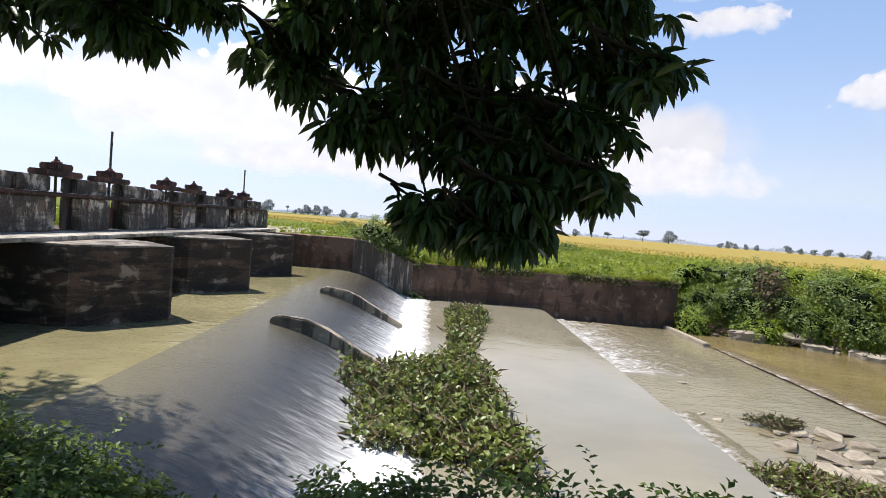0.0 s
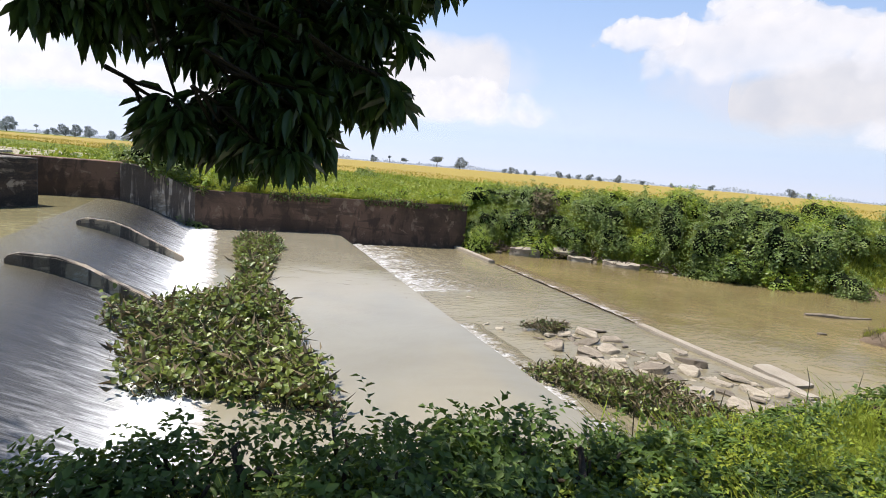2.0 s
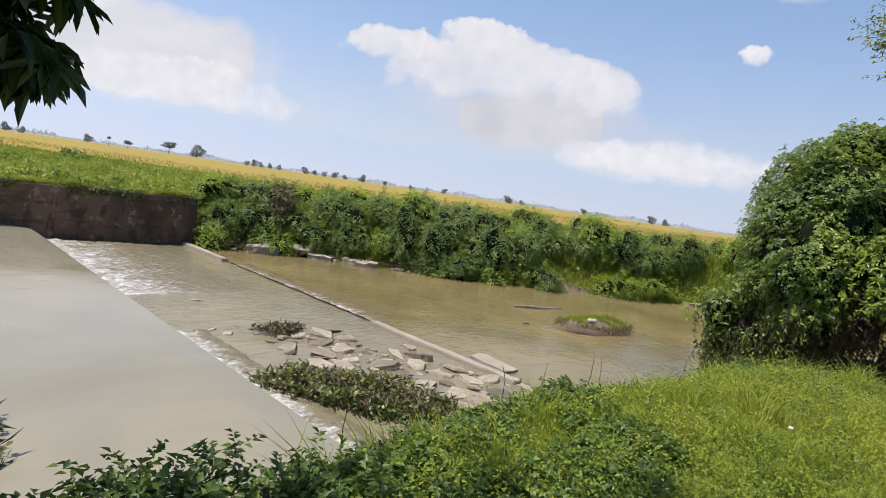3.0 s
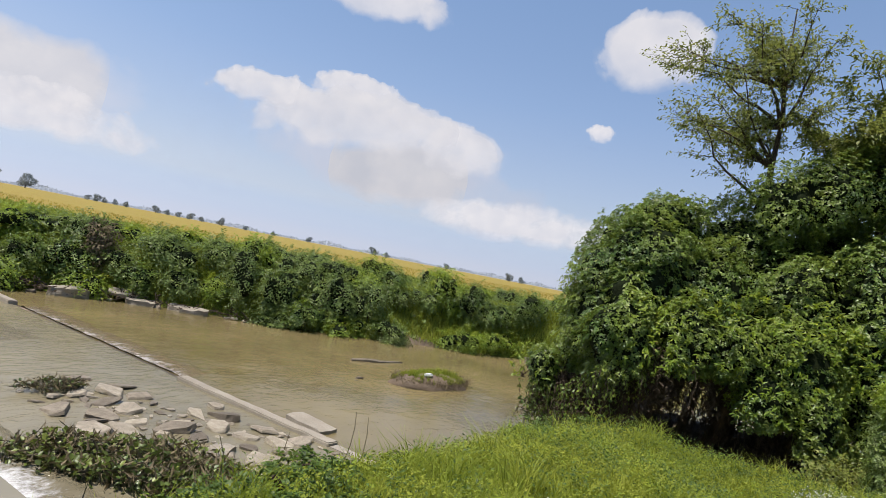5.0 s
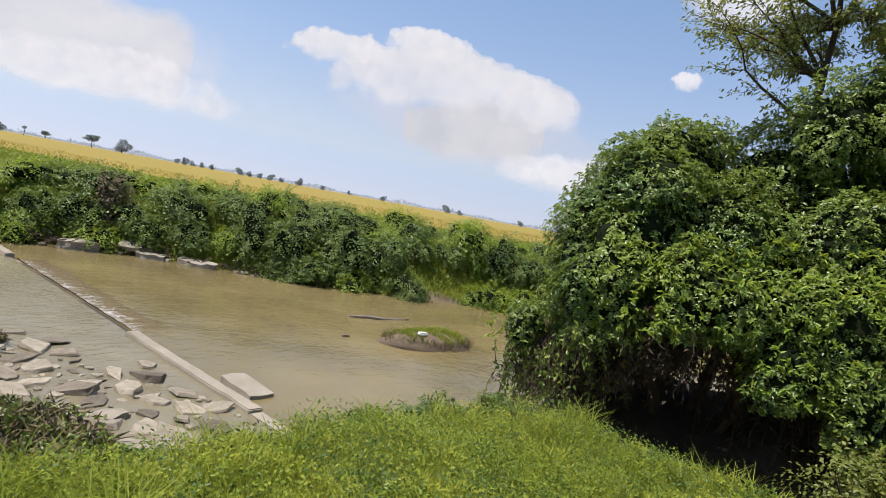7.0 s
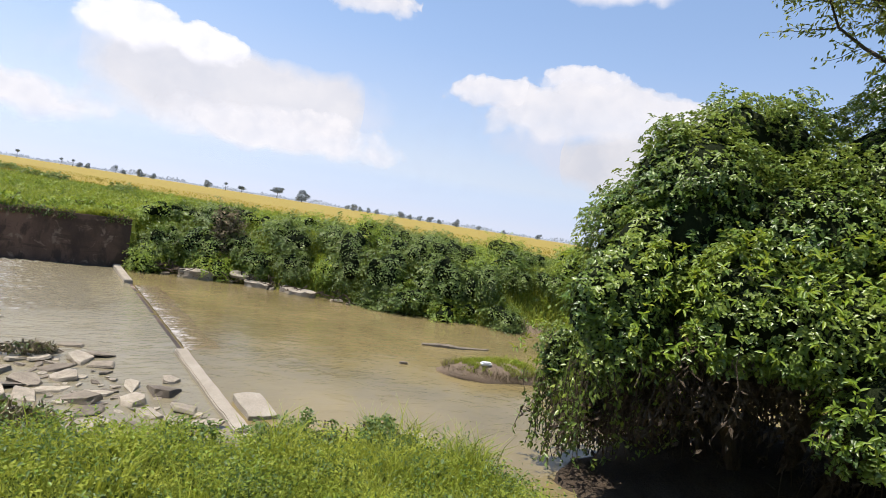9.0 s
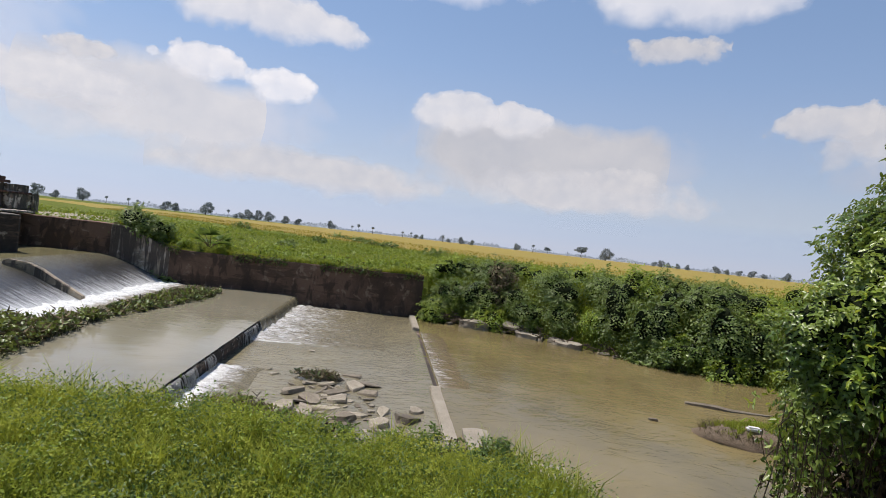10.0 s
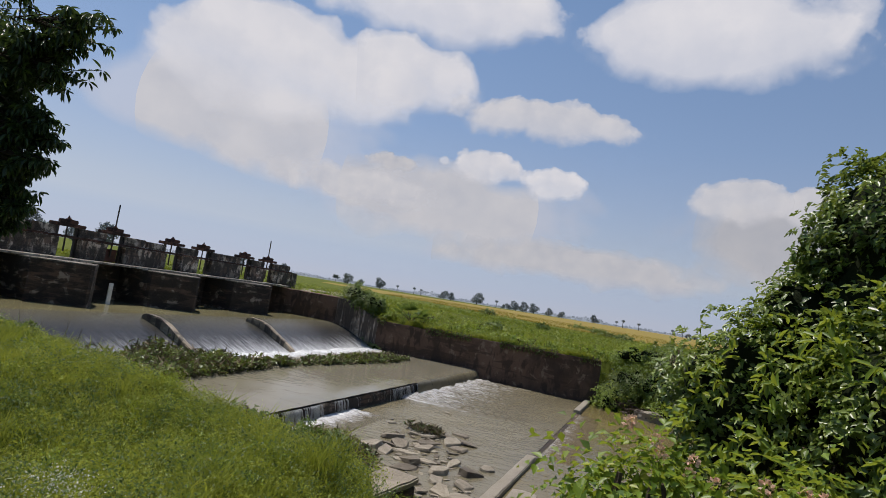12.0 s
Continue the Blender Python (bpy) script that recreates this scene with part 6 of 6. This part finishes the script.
mat_of_plants("hyacinth_tuft", [(6.3, 11.8), (6.8, 11.4), (7.2, 11.5), (7.35, 11.8), (6.9, 12.0)], 420, Z_APRON + 0.06, 0.18, 0.06, "small tuft of stranded water plants on rocks", 702, 0.7)


# ---- rocks ----
def rock_mesh(name, seed, flat):
    bm = bmesh.new()
    rr = random.Random(seed)
    pts = []
    for k in range(6):
        a = 2 * math.pi * (k + rr.uniform(-0.4, 0.4)) / 6
        q = rr.uniform(0.7, 1.25)
        for z in (-0.9, rr.uniform(0.45, 0.75)):
            s = q * (1.0 if z < 0 else rr.uniform(0.78, 1.0))
            pts.append((s * math.cos(a), s * math.sin(a), z + 0.25 * math.cos(a + seed) * (z > 0)))
    vs = [bm.verts.new((x, y, z * flat)) for x, y, z in pts]
    bmesh.ops.convex_hull(bm, input=vs)
    for v in [v for v in bm.verts if not v.link_faces]:
        bm.verts.remove(v)
    bmesh.ops.dissolve_limit(bm, angle_limit=0.12, verts=bm.verts[:], edges=bm.edges[:])
    bmesh.ops.bevel(bm, geom=bm.edges[:], offset=0.035, segments=1, affect="EDGES")
    bmesh.ops.triangulate(bm, faces=bm.faces[:])
    bmesh.ops.subdivide_edges(bm, edges=[e for e in bm.edges if e.calc_length() > 0.3], cuts=1)
    bmesh.ops.triangulate(bm, faces=bm.faces[:])
    for v in bm.verts:
        v.co += noise.noise_vector(v.co * 2.2 + Vector((seed, 0, 0))) * 0.045 + noise.noise_vector(v.co * 6 + Vector((seed, 0, 0))) * 0.045
    return bm_mesh(name, bm, M_STONE)


rocks = [rock_mesh("rock", 800 + k, f) for k, f in enumerate((0.32, 0.25, 0.42, 0.22, 0.3, 0.36, 0.27, 0.42, 0.26))]
rnd = random.Random(33)


def rock(x, y, z, s, sz=1.0, label="grey angular stone lying in the shallow water"):
    m = pose(x, y, z, rnd.uniform(-9, 9), rnd.uniform(-9, 9), rnd.uniform(0, 360)) @ Matrix.Diagonal((s * rnd.uniform(0.85, 1.45), s * rnd.uniform(0.65, 1.0), s * sz, 1))
    ob = thing("rock", rocks[rnd.randrange(9)], label, "rock", "river stones")
    ob.matrix_basis = m


# broken paving stones heaped across the apron, then smaller rubble between them
UPPER = [(6.6, 10.7, 0.19), (7.1, 11.4, 0.17), (6.8, 11.4, 0.15), (7.4, 10.9, 0.19), (7.65, 11.5, 0.28), (8.0, 11.1, 0.22), (8.0, 11.7, 0.2), (7.5, 10.4, 0.2), (7.4, 9.85, 0.22), (7.1, 10.2, 0.19), (7.5, 12.4, 0.2), (6.7, 9.7, 0.22), (6.6, 9.3, 0.19), (7.1, 9.55, 0.19), (7.2, 12.0, 0.18), (6.9, 10.05, 0.14)]
LOWER = [(7.75, 9.4, 0.19), (8.0, 9.65, 0.14), (8.4, 9.95, 0.17), (9.0, 10.25, 0.17), (8.85, 9.75, 0.27), (8.45, 9.3, 0.28), (8.6, 8.8, 0.2), (9.05, 8.95, 0.26), (7.8, 8.3, 0.32), (8.4, 8.35, 0.15), (8.25, 7.9, 0.22), (8.7, 8.05, 0.14), (8.95, 8.35, 0.22), (9.3, 8.3, 0.16), (8.4, 7.45, 0.32), (9.3, 7.45, 0.14), (9.05, 7.7, 0.2), (8.0, 7.5, 0.24), (7.9, 8.95, 0.17)]
laid = []
for x, y, s in UPPER + LOWER:
    laid.append((x, y, s))
    rock(x, y, Z_APRON + 0.01 + rnd.uniform(0.0, 0.035), s * 1.14, rnd.uniform(0.4, 0.65), "pale flat angular stone lying in the shallow water")
for k in range(600):
    t = rnd.random()
    x = 6.7 + 2.6 * t + rnd.uniform(-0.5, 0.6)
    y = 11.8 - 4.2 * t + rnd.uniform(-0.9, 0.6)
    s = rnd.uniform(0.05, 0.11)
    if x > 9.1 - 0.105 * (y - 12) or y < 7.3 or any(math.hypot(x - a, y - b) < 0.75 * (s + c) for a, b, c in laid) or len(laid) > 95:
        continue
    laid.append((x, y, s))
    rock(x, y, Z_APRON + rnd.uniform(-0.01, 0.02), s, rnd.uniform(0.6, 0.9))
for x, y, s in ((5.9, 11.8, 0.16), (5.7, 12.1, 0.1), (13.91, 11.73, 0.12), (6.1, 14.5, 0.12), (9.6, 7.2, 0.2)):
    rock(x, y, Z_APRON + 0.0, s)
# slab of broken concrete below the sill, and slabs along the far bank
def slab(x, y, z, lx, ly, lz, rz, rx, label, worn=1.0):
    bm = add_box(bmesh.new(), -lx / 2, lx / 2, -ly / 2, ly / 2, -lz / 2, lz / 2, 0.0)
    bmesh.ops.subdivide_edges(bm, edges=bm.edges[:], cuts=5, use_grid_fill=True)
    for v in bm.verts:
        k = 1 - 0.16 * worn * (abs(v.co.x / lx * 2) * abs(v.co.y / ly * 2)) ** 2
        v.co = Vector((v.co.x * k, v.co.y * k, v.co.z)) + noise.noise_vector(v.co * 2.1 + Vector((x, y, 0))) * 0.07 * worn + noise.noise_vector(v.co * 6 + Vector((x, y, 3))) * 0.035 * worn
    thing("concrete_slab", bm_mesh("concrete_slab", bm, M_PALE), label, "slab", "broken slabs", at=pose(x, y, z, rx, 0, rz))


slab(10.08, 8.99, -1.875, 0.44, 0.92, 0.15, 6, 3, "broken pale concrete slab in the river", 0.3)
slab(7.85, 8.35, -1.86, 0.6, 0.36, 0.14, 30, 4, "flat stone slab at the foot of the near bank")
for x, y, z, lx, ly, lz, rz, rx in ((10.6, 22.0, -1.74, 1.15, 0.4, 0.32, -22, 8), (12.2, 21.75, -1.6, 1.0, 0.5, 0.12, -12, 16), (12.6, 21.25, -1.8, 0.95, 0.6, 0.2, -28, 6), (13.75, 20.25, -1.8, 1.4, 0.5, 0.18, -46, 8), (26.3, 12.9, -1.84, 2.2, 0.6, 0.2, -35, 5)):
    slab(x, y, z, lx, ly, lz, rz, rx, "long pale broken slab at the far waterline")
for x, y, s in ((9.7, 22.35, 0.16), (11.4, 21.9, 0.18), (11.75, 21.75, 0.14), (13.0, 20.95, 0.16), (14.9, 19.4, 0.2), (15.2, 19.0, 0.14)):
    rock(x, y, -1.83, s, 0.9, "small stone at the far waterline")


def root_tangle(x0, x1, n, label):
    """Dead brown roots and twigs washed against the bank."""
    r = np.random.default_rng(61)
    bm = bmesh.new()
    for k in range(n):
        x = r.uniform(x0, x1)
        y = float(line_y(FAR, x)) + r.uniform(-0.5, 0.35)
        e = Vector((x + r.normal(0, 0.35), y + r.normal(0, 0.2), -1.86 + abs(r.normal(0, 0.18))))
        tube(bm, wander((x, y, -1.8 + r.uniform(0, 0.35)), e, 4, 0.05, r), [0.022, 0.018, 0.014, 0.01, 0.005], 5)
    thing("root_tangle", bm_mesh("root_tangle", bm, M_BARK), label, "roots", kind="stuff")


root_tangle(9.0, 11.6, 90, "brown tangle of dead roots on the far bank")
root_tangle(11.8, 15.2, 50, "dead twigs caught between slabs on the far bank")
bm = bmesh.new()
bmesh.ops.create_grid(bm, x_segments=16, y_segments=10, size=1)
for v in bm.verts:
    x, y = 20.9 + v.co.x * 1.3, 15.75 - v.co.x * 0.8 + v.co.y * 0.55
    v.co = Vector((x, y, float(ground_z(x, y)) + 0.1 + 0.06 * noise.noise(Vector((x * 3, y * 3, 0))) - 0.12 * (v.co.x ** 4 + v.co.y ** 4)))
thing("bare_bank", bm_mesh("bare_bank", bm, M_MUD, True), "bare brown earth on the eroded far bank", "earth", kind="structure")
bm = bmesh.new()
tube(bm, wander((15.3, 13.55, -1.86), (17.2, 13.2, -1.86), 6, 0.03, np.random.default_rng(3)), [0.05, 0.07, 0.08, 0.07, 0.06, 0.04, 0.02], 7)
thing("driftwood", bm_mesh("driftwood", bm, M_STONE), "pale driftwood log lying awash in the river", "log")
# grassy islet
bm = bmesh.new()
g = bmesh.ops.create_icosphere(bm, subdivisions=3, radius=1)
for v in bm.verts:
    v.co = Vector((v.co.x * 1.35, v.co.y * 0.7, v.co.z * 0.36)) * (1 + 0.2 * noise.noise(v.co * 1.7))
islet = thing("islet", bm_mesh("islet", bm, M_MUD, True), "small muddy islet with bright grass in the river", "islet", at=pose(15.85, 10.9, -1.93, 0, 0, -10))
r = np.random.default_rng(44)
a, q = r.uniform(0, 6.28, 9000), np.sqrt(r.random(9000))
ok = (fbm(q * np.cos(a) * 1.36, q * np.sin(a) * 0.74, 5.0, 2.0) + 0.35 * np.cos(a) + 0.35 * np.sin(a) > -0.42) & (q < 0.9 + 0.1 * np.sin(a))
a, q = a[ok], q[ok]
p = np.stack([q * np.cos(a) * 1.36, q * np.sin(a) * 0.74, 0.34 * np.sqrt(np.maximum(0.02, 1 - q * q)) - 0.02], 1)
part("islet_grass", blade_mesh("islet_grass", p, r.uniform(0.06, 0.26, len(p)) * (1.15 - 0.5 * q) * (0.7 + 0.5 * fbm(p[:, 0], p[:, 1], 4.0, 5.0)), r.uniform(0.007, 0.014, len(p)), 0.6, M_GRASS, r), islet, "bright green grass")
a = r.uniform(0, 6.28, 2600)
p = np.stack([np.cos(a) * 1.25, np.sin(a) * 0.66, r.uniform(0.02, 0.2, len(a))], 1) * r.uniform(0.72, 1.03, (len(a), 1)) + r.normal(0, 0.04, (len(a), 3))
part("dead_stalk", blade_mesh("dead_stalk", p, r.uniform(0.05, 0.2, len(a)), r.uniform(0.008, 0.016, len(a)), 0.9, M_DRY, r), islet, "withered brown stalks round the edge")
part("white_litter", box_mesh("white_litter", -0.5, -0.25, -0.34, -0.18, 0.33, 0.41, M_WHITE, 0.03), islet, "scrap of white litter")
# a pale scrap on the near grass
bm = bmesh.new()
bmesh.ops.create_grid(bm, x_segments=9, y_segments=5, size=0.5)
for v in bm.verts:
    v.co = Vector((v.co.x * 0.035, v.co.y * 0.025, 0.012 * noise.noise(v.co * 9) + 0.02)) + noise.noise_vector(v.co * 5) * 0.008
thing("paper_scrap", bm_mesh("paper_scrap", bm, M_WHITE), "crumpled pale scrap of litter on the grass", "litter", at=pose(6.05, 2.5, float(ground_z(6.05, 2.5)) + 0.1, 0, 0, 20))
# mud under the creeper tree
sheet("mud_bank", graded([(12.0, 18, 0.2)]), graded([(0.4, 7.6, 0.2)]), lambda x, y: -1.74 + (0.95 - 0.3 * smooth((y - 3.0) / 0.9)) * smooth((x - 14.4) / 2.4) - 0.6 * smooth((14.1 + 0.35 * np.sin(y * 2.1) + 0.15 * np.sin(y * 7.0) - x) / 1.2) - 0.6 * smooth((y - 6.2) / 1.2) + 0.07 * fbm(x, y, 2.0) + 0.06 * fbm(x, y, 6.0, 2.0), M_SHADEMUD, "muddy shelf under the creeper tree, shade painted into its dark colour", category="mud")

# ---- water falling over the basin lip ----
r = np.random.default_rng(55)


def lip_fall(v0, v1, n, wmin, wmax, label):
    """Strings of water dropping off the lip side by side, each a narrow rounded band that frays downwards."""
    verts, faces = [], []
    for k in range(n):
        v, w = r.uniform(v0, v1), r.uniform(wmin, wmax)
        ts = np.linspace(0, 1, 7)
        reach, last = r.uniform(0.06, 0.15), r.uniform(0.55, 1.0) if w < 0.03 else 1.0
        wob = r.normal(0, 0.006, 7)
        b = len(verts)
        for i, t in enumerate(ts):
            z = Z_BASIN - 0.07 + (Z_APRON - Z_BASIN + 0.075) * (t * last) ** 1.5
            u = U_LIP + 0.006 + reach * (t * last) ** 0.6
            h = 0.5 * w * (1.0 - 0.45 * t + 0.2 * math.sin(7 * t + k))
            verts += [(u, v + wob[i] - h, z), (u + 0.5 * h, v + wob[i], z), (u, v + wob[i] + h, z)]
        for i in range(6):
            q = b + 3 * i
            faces += [(q, q + 1, q + 4, q + 3), (q + 1, q + 2, q + 5, q + 4)]
    thing("falling_water", np_mesh("falling_water", verts, faces, M_STRING, True), label, "waterfall", "lip falls", "stuff", at=W)


for v0, v1, n, a, b in ((-7.6, -5.6, 60, 0.012, 0.05), (-5.5, -4.6, 46, 0.015, 0.06), (-4.5, -3.75, 40, 0.015, 0.06), (-3.6, -3.05, 40, 0.02, 0.08), (-2.55, -2.1, 34, 0.02, 0.08), (-3.0, -2.6, 18, 0.012, 0.05), (-1.5, -0.9, 26, 0.012, 0.05), (1.6, 3.7, 60, 0.008, 0.04), (-0.5, 1.4, 6, 0.008, 0.015)):
    lip_fall(v0, v1, n, a, b, "thin white strings of water falling over the lip")
vs, ts = np.arange(3.6, 10.1, 0.06), np.linspace(0, 1, 9)
T, V = np.meshgrid(ts, vs)
U = U_LIP - 0.02 + (0.14 + 0.1 * smooth((V - 3.6) / 3.0)) * T ** 0.7 + 0.012 * fbm(V, T * 0, 9.0, 2.0)
Z = Z_BASIN - 0.03 + (Z_APRON - Z_BASIN + 0.03) * T ** 1.6
thing("smooth_fall", np_mesh("smooth_fall", np.stack([U, V, Z], 2).reshape(-1, 3), grid_faces(9, len(vs)), M_APRON, True), "smooth brown sheet of water rolling over the lip", "waterfall", kind="structure", at=W)
